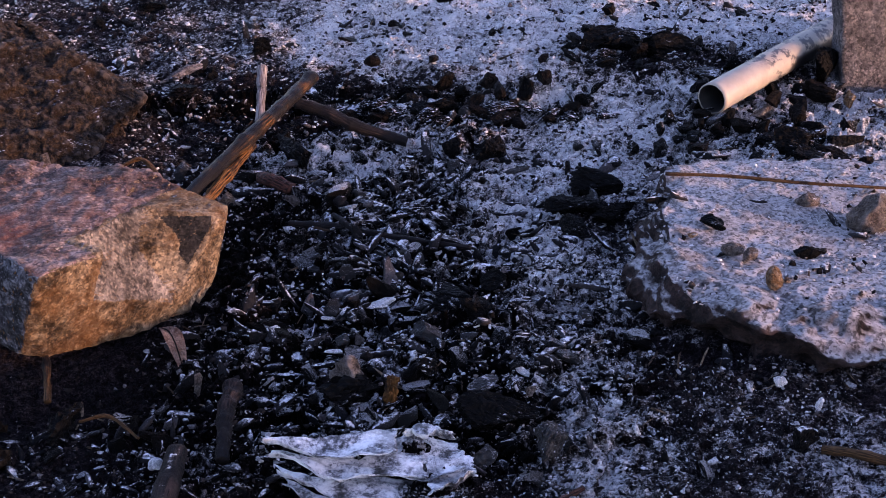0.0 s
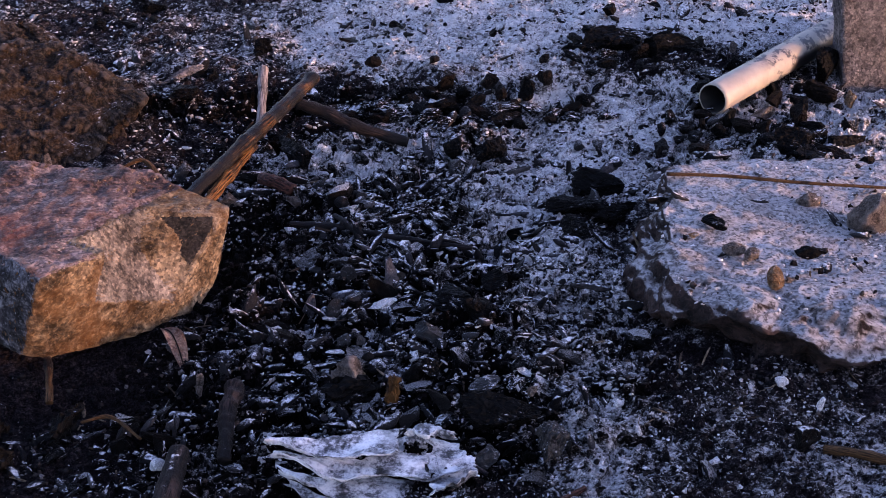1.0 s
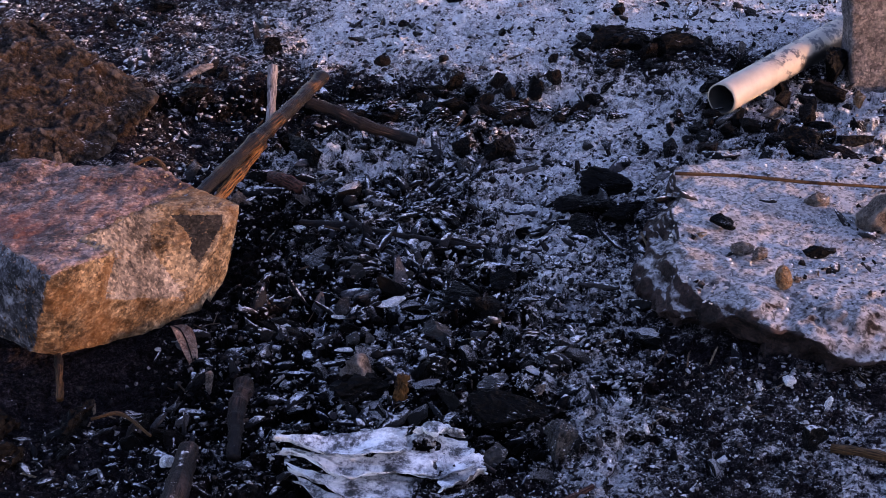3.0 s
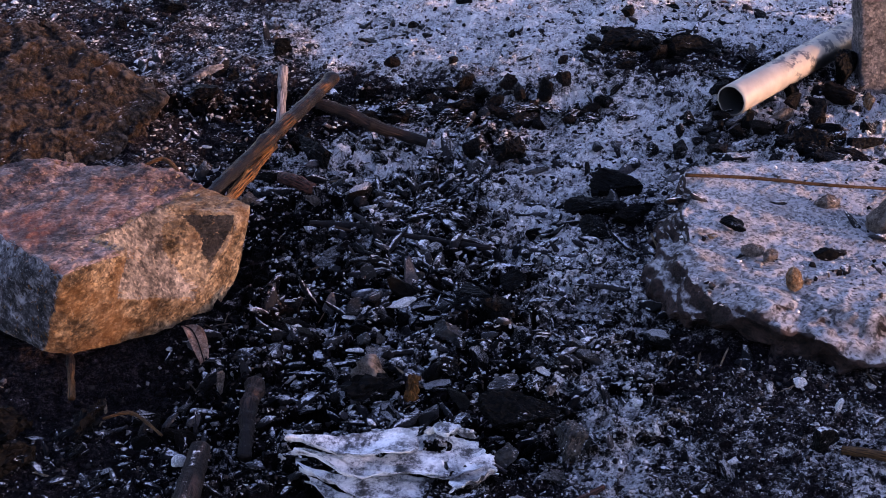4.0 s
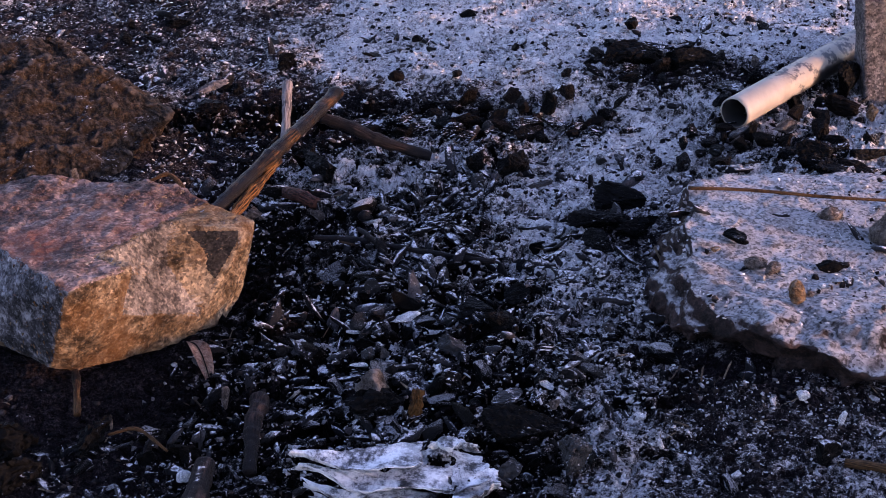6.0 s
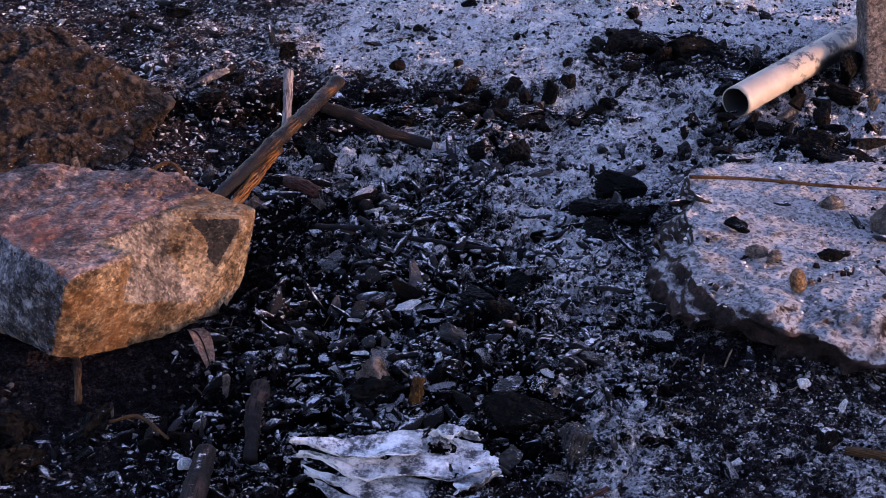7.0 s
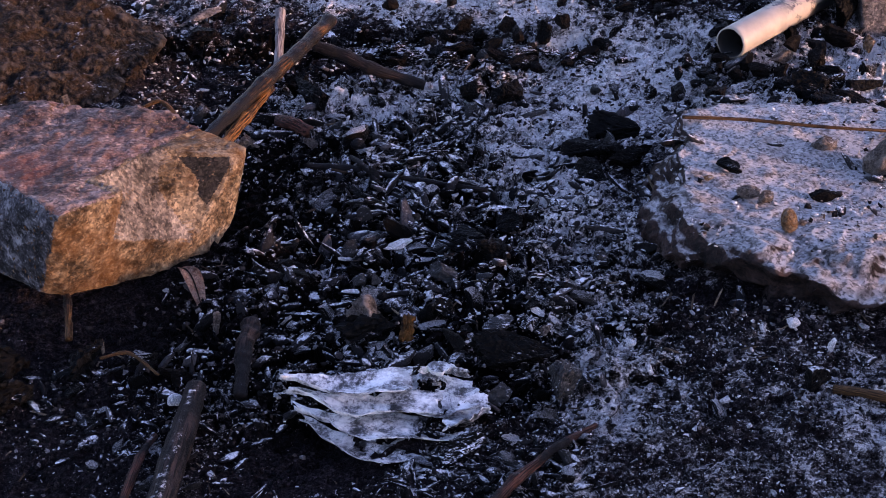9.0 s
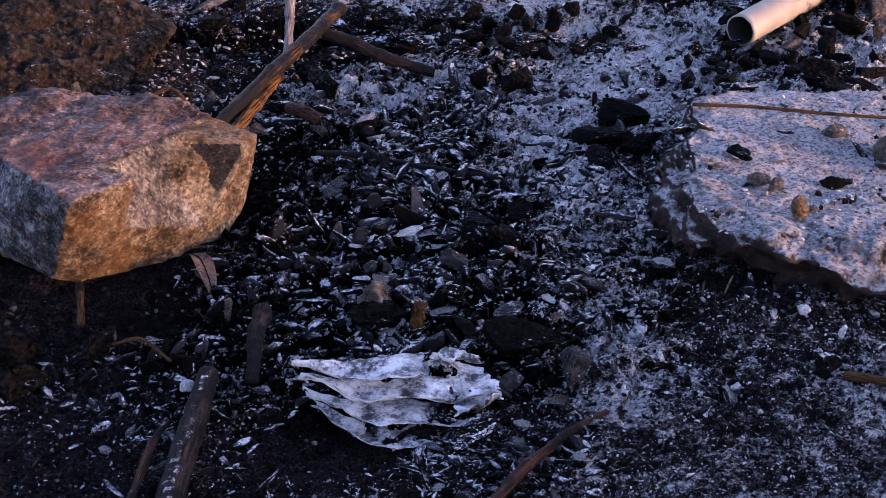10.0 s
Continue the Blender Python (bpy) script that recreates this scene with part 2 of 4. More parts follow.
# ---- mesh helpers ----
def part(name, bm, material, parent=None, label="", smooth=True):
    me = bpy.data.meshes.new(name)
    bm.to_mesh(me)
    bm.free()
    for mt in material if isinstance(material, (list, tuple)) else [material]:
        me.materials.append(mt)
    if smooth:
        me.polygons.foreach_set("use_smooth", [True] * len(me.polygons))
    ob = new(name, me)
    if parent:
        ob.parent = parent
    return tagged(ob, label) if label else ob


def ss(a, b, v):
    v = min(1.0, max(0.0, (v - a) / (b - a)))
    return v * v * (3 - 2 * v)


def height(x, y):
    """The lie of the burnt ground: a trench, an ash bank behind it, a rise to the right, an added mound out of view
    that shades the foreground.
    """
    h = -0.05 + 0.04 * ss(-0.35, 0.40, x) * (1 - ss(1.0, 3.0, abs(x))) * (1 - ss(2.5, 5.0, abs(y)))
    h += 0.036 * ss(1.93, 2.06, y + 0.04 * math.sin(7 * x)) * (1 - ss(2.3, 4.2, y)) * (1 - ss(0.9, 2.0, abs(x)))
    h += 0.014 * ss(0.28, 0.45, x) * ss(1.5, 1.75, y) * (1 - ss(1.95, 2.1, y))
    h += 0.03 * ss(-0.25, -0.55, x) * ss(1.5, 1.8, y) * (1 - ss(1.95, 2.1, y))
    # mound added out of view on the right, keeps low sun off the foreground
    h += 0.13 * ss(0.50, 0.85, x) * (1 - ss(1.2, 2.4, x)) * ss(-0.6, 0.5, y) * (1 - ss(0.88, 1.12, y))
    h -= 0.012 * math.exp(-(((x - 0.1) / 0.2) ** 2) - ((y - 1.72) / 0.12) ** 2)
    return h


def lattice(ix, iy, seed):
    """A random value between 0 and 1 for each whole-number place."""
    h = (ix.astype(np.int64) * 374761393 + iy.astype(np.int64) * 668265263 + seed * 974634777) & 0xFFFFFFFF
    h = ((h ^ (h >> 13)) * 1274126177) & 0xFFFFFFFF
    h = ((h ^ (h >> 15)) * 2246822519) & 0xFFFFFFFF
    return ((h ^ (h >> 16)) & 0xFFFFFF) / 16777216.0


def swell(x, y, size, seed):
    """Soft rolling relief, -0.5 to 0.5."""
    x, y = x / size, y / size
    ix, iy = np.floor(x), np.floor(y)
    fx, fy = x - ix, y - iy
    fx, fy = fx * fx * (3 - 2 * fx), fy * fy * (3 - 2 * fy)
    a, b = lattice(ix, iy, seed), lattice(ix + 1, iy, seed)
    c, d = lattice(ix, iy + 1, seed), lattice(ix + 1, iy + 1, seed)
    return (a + (b - a) * fx) * (1 - fy) + (c + (d - c) * fx) * fy - 0.5


def shards(x, y, size, seed, tilt=0.9):
    """Broken rubble: every fragment a plane of its own height and tilt; gives the relief and a value for each fragment."""
    x, y = x / size, y / size
    ix, iy = np.floor(x), np.floor(y)
    best, high, own = np.full(x.shape, 9.0), np.zeros(x.shape), np.zeros(x.shape)
    for dx in (-1, 0, 1):
        for dy in (-1, 0, 1):
            jx, jy = ix + dx, iy + dy
            ex, ey = x - jx - lattice(jx, jy, seed), y - jy - lattice(jx, jy, seed + 1)
            dist = np.abs(ex) * (0.6 + 0.8 * lattice(jx, jy, seed + 2)) + np.abs(ey)
            near = dist < best
            rnd = lattice(jx, jy, seed + 3)
            plane = (rnd - 0.5) + tilt * (ex * (lattice(jx, jy, seed + 4) - 0.5) + ey * (lattice(jx, jy, seed + 5) - 0.5)) * 2 - 0.25 * dist
            best, high, own = np.where(near, dist, best), np.where(near, plane, high), np.where(near, lattice(jx, jy, seed + 6), own)
    return high, own


def rough_height(x, y):
    """The height of the finished ground at a place."""
    i = min(max(int(np.searchsorted(GX, x)) - 1, 0), len(GX) - 2)
    j = min(max(int(np.searchsorted(GY, y)) - 1, 0), len(GY) - 2)
    u, v = (x - GX[i]) / (GX[i + 1] - GX[i]), (y - GY[j]) / (GY[j + 1] - GY[j])
    return float((GZ[j, i] * (1 - u) + GZ[j, i + 1] * u) * (1 - v) + (GZ[j + 1, i] * (1 - u) + GZ[j + 1, i + 1] * u) * v)


def rubble_amount(x, y):
    """How coarse the rubble lies: most in the trench, least on the ash bank and the soil below the slab."""
    r = 0.30 + 0.70 * math.exp(-(((x + 0.02) / 0.26) ** 4)) * ss(0.98, 1.12, y) * (1 - ss(1.86, 2.0, y))
    r += 0.5 * ss(0.30, 0.42, x) * (1 - ss(0.9, 1.3, x)) * ss(1.62, 1.72, y) * (1 - ss(1.95, 2.05, y))
    r += 0.55 * math.exp(-(((y + 0.04 * math.sin(7 * x) - 1.985) / 0.04) ** 2)) * (1 - ss(0.22, 0.32, x)) * ss(-0.9, -0.5, x)
    r *= 1 - 0.55 * ss(0.08, 0.16, x) * (1 - ss(0.28, 0.34, x)) * ss(1.42, 1.52, y) * (1 - ss(1.86, 1.94, y))
    return r * (1 - 0.2 * ss(2.05, 2.2, y))


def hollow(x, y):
    """The pits under the big rock, under the slab and before the burnt sheet, also darkened to look shaded, 0 to 1."""
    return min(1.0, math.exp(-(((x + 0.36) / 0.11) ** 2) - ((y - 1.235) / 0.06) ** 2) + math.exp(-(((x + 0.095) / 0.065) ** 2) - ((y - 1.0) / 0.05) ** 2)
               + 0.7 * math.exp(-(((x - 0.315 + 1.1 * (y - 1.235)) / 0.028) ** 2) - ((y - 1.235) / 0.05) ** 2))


def ash_amount(x, y):
    """How much ash lies at a place: near by in set patches, some to lighten or darken for shade, far out in wide
    drifts.
    """
    patchy = 1 - ss(2.0, 4.5, math.hypot(x, y - 1.5))
    far = 0.42 + patchy * (0.25 * noise.noise((x * 0.45, y * 0.45, 3.3)) + 0.2 * noise.noise((x * 1.7, y * 1.7, 6.1)))
    near = 1 - ss(0.85, 1.7, math.hypot(x, (y - 1.75) * 0.75))
    if near <= 0:
        return max(0.0, min(1.0, far))
    a = 0.37 + 0.11 * ss(-0.3, 0.15, x)
    a += ss(1.98, 2.22, y + 0.03 * math.sin(9 * x)) * (0.12 + 0.88 * ss(-0.45, 0.12, x))
    a += 0.46 * ss(0.0, 0.3, x) * ss(1.58, 1.75, y) * (1 - ss(1.95, 2.05, y))
    a += 0.55 * math.exp(-(((x - 0.14) / 0.07) ** 2) - ((y - 1.53) / 0.12) ** 2)
    # paler ground left of the slab, to offset the shadow the slab casts
    a += 0.3 * math.exp(-(((x - 0.18) / 0.09) ** 2) - ((y - 1.44) / 0.15) ** 2)
    a += 0.42 * math.exp(-(((x - 0.20) / 0.08) ** 2) - ((y - 1.08) / 0.13) ** 2)
    a += 0.1 * ss(0.0, 0.3, x) * (1 - ss(1.3, 1.5, y))
    a += 0.16 * ss(-0.2, 0.0, x) * ss(1.55, 1.65, y) * (1 - ss(1.95, 2.05, y))
    a += 0.5 * math.exp(-(((x + 0.1) / 0.15) ** 2) - ((y - 1.80) / 0.13) ** 2)
    a -= 0.7 * math.exp(-(((x - 0.37) / 0.10) ** 2) - ((y - 2.10) / 0.045) ** 2)
    a -= 0.5 * math.exp(-(((x - 0.42) / 0.07) ** 2) - ((y - 1.86) / 0.07) ** 2)
    a -= 0.45 * math.exp(-(((x - 0.54) / 0.09) ** 2) - ((y - 1.80) / 0.09) ** 2)
    a -= 0.4 * math.exp(-(((x - 0.23) / 0.05) ** 2) - ((y - 1.60) / 0.08) ** 2)
    a += 0.10 * ss(0.24, 0.40, x) * (1 - ss(1.0, 1.15, y))
    a -= 0.12 * math.exp(-(((x + 0.37) / 0.1) ** 2) - ((y - 1.86) / 0.13) ** 2)
    a -= 0.04 * ss(0.15, 0.3, x) * (1 - ss(1.2, 1.35, y))
    a -= 0.05 * (1 - ss(1.08, 1.25, y))
    a -= 0.28 * ss(-0.15, -0.35, x) * (1 - ss(1.5, 1.9, y))
    # pits lose their pale ash, which paints shade under the overhangs
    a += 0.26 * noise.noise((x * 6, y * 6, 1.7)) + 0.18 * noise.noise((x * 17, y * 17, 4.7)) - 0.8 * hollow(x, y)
    return max(0.0, min(1.0, a * near + far * (1 - near)))


def graded(a, b, step, far, slow):
    """Even steps from a to b, then slowly wider ones, then ever wider out to the horizon."""

    def outward(p, way):
        out, d = [], step
        while abs(p) < far:
            d *= slow if abs(p) < 3.2 else 1.25
            p += way * d
            out.append(p)
        return out

    return np.array(outward(a, -1)[::-1] + list(np.arange(a, b, step)) + outward(b - step, 1))


GX, GY = graded(-0.60, 0.66, 0.0029, 700.0, 1.03), graded(0.84, 2.10, 0.0029, 700.0, 1.014)


def spread(fn):
    """A slow function of the plan over the whole grid, worked out on every fourth line."""
    cx, cy = np.append(GX[::4], GX[-1]), np.append(GY[::4], GY[-1])
    c = np.array([[fn(x, y) for x in cx] for y in cy])
    rows = np.array([np.interp(GX, cx, r) for r in c])
    return np.array([np.interp(GY, cy, rows[:, k]) for k in range(len(GX))]).T


def build_ground():
    X, Y = np.meshgrid(GX, GY)
    nx, ny = len(GX), len(GY)
    near = (np.abs(X) < 1.6) & (Y > 0.2) & (Y < 4.0)
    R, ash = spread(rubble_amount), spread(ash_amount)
    wx, wy = X + 0.012 * swell(X, Y, 0.02, 91), Y + 0.012 * swell(X, Y, 0.02, 92)
    big, own_big = shards(wx, wy * 1.2, 0.050, 11)
    mid, own_mid = shards(wx, wy * 1.2, 0.021, 21)
    small, own_small = shards(X + 0.004 * swell(X, Y, 0.008, 93), Y, 0.0085, 31)
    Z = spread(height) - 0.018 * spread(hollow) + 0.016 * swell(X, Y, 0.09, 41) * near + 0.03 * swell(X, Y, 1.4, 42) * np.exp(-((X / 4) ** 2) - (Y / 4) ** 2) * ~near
    Z += near * (0.014 * R * big + 0.012 * R * mid + (0.0022 + 0.0030 * R) * small + (0.004 + 0.004 * (Y > 2.05)) * swell(X, Y, 0.028, 43))
    GZ[:] = Z
    rng = np.random.RandomState(5)
    jit = near * 0.00085
    co = np.stack([X + jit * rng.uniform(-1, 1, X.shape), Y + jit * rng.uniform(-1, 1, X.shape), Z], axis=-1).reshape(-1, 3).astype(np.float32)
    bit = (R * (0.25 * own_big + 0.75 * own_mid) + (1 - R) * 0.5) * 0.6 + 0.4 * own_small
    bit = np.where(near, bit, 0.5)
    i = np.arange((nx - 1) * (ny - 1))
    a = (i // (nx - 1)) * nx + i % (nx - 1)
    quads = np.stack([a, a + 1, a + 1 + nx, a + nx], axis=1).astype(np.int32)
    me = bpy.data.meshes.new("ground")
    me.vertices.add(len(co)), me.loops.add(quads.size), me.polygons.add(len(quads))
    me.vertices.foreach_set("co", co.ravel())
    me.loops.foreach_set("vertex_index", quads.ravel())
    me.polygons.foreach_set("loop_start", np.arange(0, quads.size, 4, dtype=np.int32))
    me.update(calc_edges=True)
    me.polygons.foreach_set("use_smooth", [False] * len(quads))
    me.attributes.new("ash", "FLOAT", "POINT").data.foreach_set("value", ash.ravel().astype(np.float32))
    me.attributes.new("fragment", "FLOAT", "POINT").data.foreach_set("value", bit.ravel().astype(np.float32))
    me.attributes.new("fine", "FLOAT", "POINT").data.foreach_set("value", np.clip(1.5 - 2.2 * R, 0, 1).ravel().astype(np.float32))
    me.materials.append(GROUND)
    tagged(new("ground", me), "burnt soil covered in charcoal dust and pale ash", "ground", kind="structure")


GZ = np.zeros((len(GY), len(GX)))


def sheet_solid(bm, thick):
    """Gives an open sheet its thickness: an under side and a closed rim."""
    top = bm.faces[:]
    low = {v: bm.verts.new(v.co - Vector((0, 0, thick))) for v in bm.verts[:]}
    rim = [(lp.vert, lp.link_loop_next.vert) for f in top for lp in f.loops if len(lp.edge.link_faces) == 1]
    for f in top:
        bm.faces.new([low[v] for v in reversed(f.verts)])
    for a, c in rim:
        bm.faces.new((c, a, low[a], low[c]))
    bm.normal_update()


def split_long(bm, longest, rounds=7):
    for _ in range(rounds):
        edges = [e for e in bm.edges if e.calc_length() > longest]
        if not edges:
            break
        bmesh.ops.subdivide_edges(bm, edges=edges, cuts=1)
        bmesh.ops.triangulate(bm, faces=[f for f in bm.faces if len(f.verts) > 3])


def roughen(bm, amp, freq, seed=0.0, octaves=4):
    bm.normal_update()
    moved = [(v, v.normal * amp * noise.fractal(v.co * freq + Vector((seed, seed * 2.3, 1.1)), 0.75, 2.1, octaves)) for v in bm.verts]
    for v, d in moved:
        v.co += d


def hull(corners, bevel, longest, amp, freq, seed):
    bm = bmesh.new()
    for c in corners:
        bm.verts.new(c)
    got = bmesh.ops.convex_hull(bm, input=bm.verts[:])
    bmesh.ops.delete(bm, geom=list({g for g in got["geom_interior"] + got["geom_unused"] if isinstance(g, bmesh.types.BMVert)}), context="VERTS")
    bmesh.ops.dissolve_limit(bm, angle_limit=radians(4), verts=bm.verts[:], edges=bm.edges[:])
    if bevel:
        bmesh.ops.bevel(bm, geom=bm.edges[:], offset=bevel, segments=2, affect="EDGES", profile=0.6)
    bmesh.ops.triangulate(bm, faces=bm.faces[:])
    split_long(bm, longest)
    roughen(bm, amp, freq, seed)
    return bm


def chunk_mesh(rng, size, cuts=13, amp=0.10, freq=2.4, subdiv=4, depth=(0.34, 0.78), checks=0.0):
    """A broken lump: a ball cut flat from random sides, then roughened."""
    bm = bmesh.new()
    bmesh.ops.create_icosphere(bm, subdivisions=subdiv, radius=1.0)
    for _ in range(cuts):
        n = Vector((rng.gauss(0, 1), rng.gauss(0, 1), rng.gauss(0, 1))).normalized()
        d = rng.uniform(*depth)
        for v in bm.verts:
            s = v.co.dot(n) - d
            if s > 0:
                v.co -= n * s
    roughen(bm, amp, freq, rng.uniform(0, 50), 3)
    roughen(bm, amp * 0.45, freq * 3.3, rng.uniform(0, 50), 4)
    if checks:
        # cracks across and along the grain, as burnt wood shrinks
        seed = rng.uniform(0, 50)
        for v in bm.verts:
            k = v.co.x * 4.2 + 0.7 * noise.noise(v.co * 2.5 + Vector((seed, 0, 0)))
            j = math.atan2(v.co.y, v.co.z) * 1.6 + 0.6 * noise.noise(v.co * 2.0 + Vector((0, seed, 0)))
            g = max(0.0, 1 - abs(k - round(k)) / 0.14) * 0.8 + max(0.0, 1 - abs(j - round(j)) / 0.12) * 0.6
            v.co *= 1 - checks * g
    for v in bm.verts:
        v.co = Vector((v.co.x * size[0], v.co.y * size[1], v.co.z * size[2]))
    return bm


def lump(name, x, y, size, turn=(0, 0, 0), mat=None, label="", category="charcoal", group="", seed=1, lift=0.55, z=None, **kw):
    """A lump that rests on the ground (or at z), size = half width, half depth, half height."""
    rng = random.Random(seed * 7 + 3)
    if category in ("charcoal", "log"):
        kw.setdefault("checks", 0.13 if min(size) > 0.013 else 0.0)
        kw.setdefault("subdiv", 5)
    ob = part(name, chunk_mesh(rng, size, **kw), mat or COAL, smooth=mat in (PEBBLE, PEBBLE_TAN))
    base = height(x, y) if z is None else z
    ob.matrix_world = pose(x, y, base + size[2] * lift, *turn)
    return tagged(ob, label, category, group)


def limb_mesh(points, radii, sides=14, rings=48, amp=0.12, freq=60, seed=0.0, knots=()):
    """A tapered limb through points, with bark relief, knots and a surface map for its grain."""
    pts = [Vector(p) for p in points]
    pts = [pts[0] * 2 - pts[1]] + pts + [pts[-1] * 2 - pts[-2]]
    bm = bmesh.new()
    uvl = bm.loops.layers.uv.new("UVMap")
    n = len(points) - 1
    loops, last = [], None
    for r in range(rings + 1):
        t = r / rings * n
        i = min(int(t), n - 1)
        f = t - i
        p0, p1, p2, p3 = pts[i : i + 4]
        c = 0.5 * ((2 * p1) + (p2 - p0) * f + (2 * p0 - 5 * p1 + 4 * p2 - p3) * f * f + (3 * p1 - p0 - 3 * p2 + p3) * f**3)
        tan = ((p2 - p0) * (1 - f) + (p3 - p1) * f).normalized()
        side = tan.cross(Vector((0, 0, 1))).normalized() if last is None else (last - tan * last.dot(tan)).normalized()
        last = side
        up = side.cross(tan)
        rad = radii[i] * (1 - f) + radii[i + 1] * f
        for k, s in knots:
            rad *= 1 + s * math.exp(-(((r / rings - k) / 0.03) ** 2))
        ring = []
        for s in range(sides):
            a = s / sides * math.tau
            d = side * math.cos(a) + up * math.sin(a)
            w = 1 + amp * noise.fractal((c + d * rad) * freq + Vector((seed, 0, 0)), 0.8, 2.0, 3)
            ring.append(bm.verts.new(c + d * rad * w))
        loops.append(ring)
    for r in range(rings):
        for s in range(sides):
            f = bm.faces.new((loops[r][s], loops[r][(s + 1) % sides], loops[r + 1][(s + 1) % sides], loops[r + 1][s]))
            for lp, (u, v) in zip(f.loops, ((s, r), (s + 1, r), (s + 1, r + 1), (s, r + 1))):
                lp[uvl].uv = (u / sides, v / rings)
    for ring, flip in ((loops[0], True), (loops[-1], False)):
        mid = sum((v.co for v in ring), Vector()) / sides
        c = bm.verts.new(mid)
        for s in range(sides):
            a, b = ring[s], ring[(s + 1) % sides]
            bm.faces.new((b, a, c) if flip else (a, b, c))
    bm.normal_update()
    return bm


def limb(name, points, radii, mat, label, category="branch", **kw):
    ob = part(name, limb_mesh(points, radii, **kw), mat)
    return tagged(ob, label, category)


# ---- the large structure ----
build_ground()


def burnt_rock():
    """The big broken block: flat reddish top, chipped front, undercut foot."""
    top = [(-0.374, 1.230, 0.090), (-0.494, 1.366, 0.087), (-0.620, 1.500, 0.078), (-0.500, 1.560, 0.072), (-0.383, 1.548, 0.073), (-0.315, 1.535, 0.070), (-0.209, 1.455, 0.060), (-0.212, 1.430, 0.053)]
    foot = [(-0.414, 1.262, -0.022), (-0.391, 1.272, -0.033), (-0.312, 1.342, -0.048), (-0.250, 1.402, -0.050), (-0.228, 1.425, -0.022), (-0.470, 1.300, -0.018), (-0.600, 1.400, -0.020), (-0.330, 1.500, -0.075), (-0.560, 1.530, -0.075)]
    bm = hull(top + foot, 0.003, 0.006, 0.0012, 70, 4.0)
    for v in bm.verts:
        k = ss(0.03, 0.06, v.co.z) * ss(1.42, 1.52, v.co.y)
        v.co.z += k * 0.008 * noise.fractal(v.co * 20, 0.8, 2.1, 4) + ss(0.045, 0.06, v.co.z) * 0.003 * noise.fractal(v.co * 32, 0.7, 2.1, 4)
    # flake scar that cuts the front edge back, with a step at its near side
    start, along = Vector((-0.374, 1.230, 0.0)), Vector((0.615, 0.789, 0.0))
    p1, p2, p3 = Vector((-0.353, 1.337, 0.082)), Vector((-0.301, 1.427, 0.066)), Vector((-0.300, 1.345, 0.010))
    n = (p2 - p1).cross(p3 - p1).normalized()
    q2, q3 = Vector((-0.240, 1.425, 0.062)), Vector((-0.249, 1.390, 0.006))
    m = (q2 - p2).cross(q3 - p2).normalized()
    n, m = -n if n.x < 0 else n, -m if m.y > 0 else m
    split_long(bm, 0.0045)
    for v in bm.verts:
        s = (v.co - start).dot(along)
        d, e = (v.co - p1).dot(n), (v.co - p2).dot(m)
        if s > 0.082 + 0.25 * (v.co.z - 0.07) + 0.006 * noise.noise(v.co * 60) and d > 0 and e > 0:
            v.co -= n * d if d < e else m * e
    bmesh.ops.remove_doubles(bm, verts=bm.verts[:], dist=0.0012)
    roughen(bm, 0.0012, 90, 3.0)
    bm.normal_update()
    for f in bm.faces:
        mid = f.calc_center_median()
        # triangle on the notch wall, its shade put into the colour
        if abs((mid - p2).dot(m)) < 0.003 and f.normal.dot(m) > 0.8 and (mid - p1).dot(n) > 0.002 and 0.014 < mid.z < 0.062 and mid.x < -0.226 and mid.z > 0.014 + 1.5 * (mid.x + 0.252) and mid.z > 0.014 - 1.1 * (mid.x + 0.252):
            f.material_index = 2
        elif abs((mid - p1).dot(n)) < 0.003 and f.normal.dot(n) > 0.8 and (mid - p2).dot(m) > 0.001:
            f.material_index = 4
        elif f.normal.z > 0.72 and mid.z > 0.045 and not ((mid - p1).dot(n) > -0.005 and (mid - start).dot(along) > 0.075):
            f.material_index = 0
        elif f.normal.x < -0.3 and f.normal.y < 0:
            # left-facing side, coloured as the side away from the sun
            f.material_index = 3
        else:
            f.material_index = 1
    ob = part("rock", bm, [STONE_TOP, STONE_FACE, STONE_NOTCH_SHADE, STONE_SHADE_SIDE, STONE_GREY], smooth=False)
    tagged(ob, "broken block of reddish stone with a chipped ochre face", "rock")


def earth_boulder():
    cs = [(-0.72, 2.02, 0.10), (-0.60, 2.06, 0.097), (-0.555, 2.01, 0.083), (-0.476, 1.96, 0.048), (-0.405, 1.93, 0.010), (-0.428, 1.872, -0.03), (-0.465, 1.765, -0.03), (-0.532, 1.71, -0.03), (-0.66, 1.69, -0.03), (-0.80, 1.80, 0.04), (-0.62, 1.85, 0.055), (-0.85, 2.1, 0.08), (-0.6, 2.2, -0.03), (-0.42, 2.05, -0.03)]
    bm = hull(cs, 0.0, 0.0048, 0.012, 11, 9.0)
    roughen(bm, 0.009, 26, 3.0, 3)
    roughen(bm, 0.0024, 90, 5.0, 3)
    roughen(bm, 0.0014, 260, 7.0, 2)
    tagged(part("boulder", bm, EARTH, smooth=False), "rough brown boulder crusted with scorched earth", "boulder")


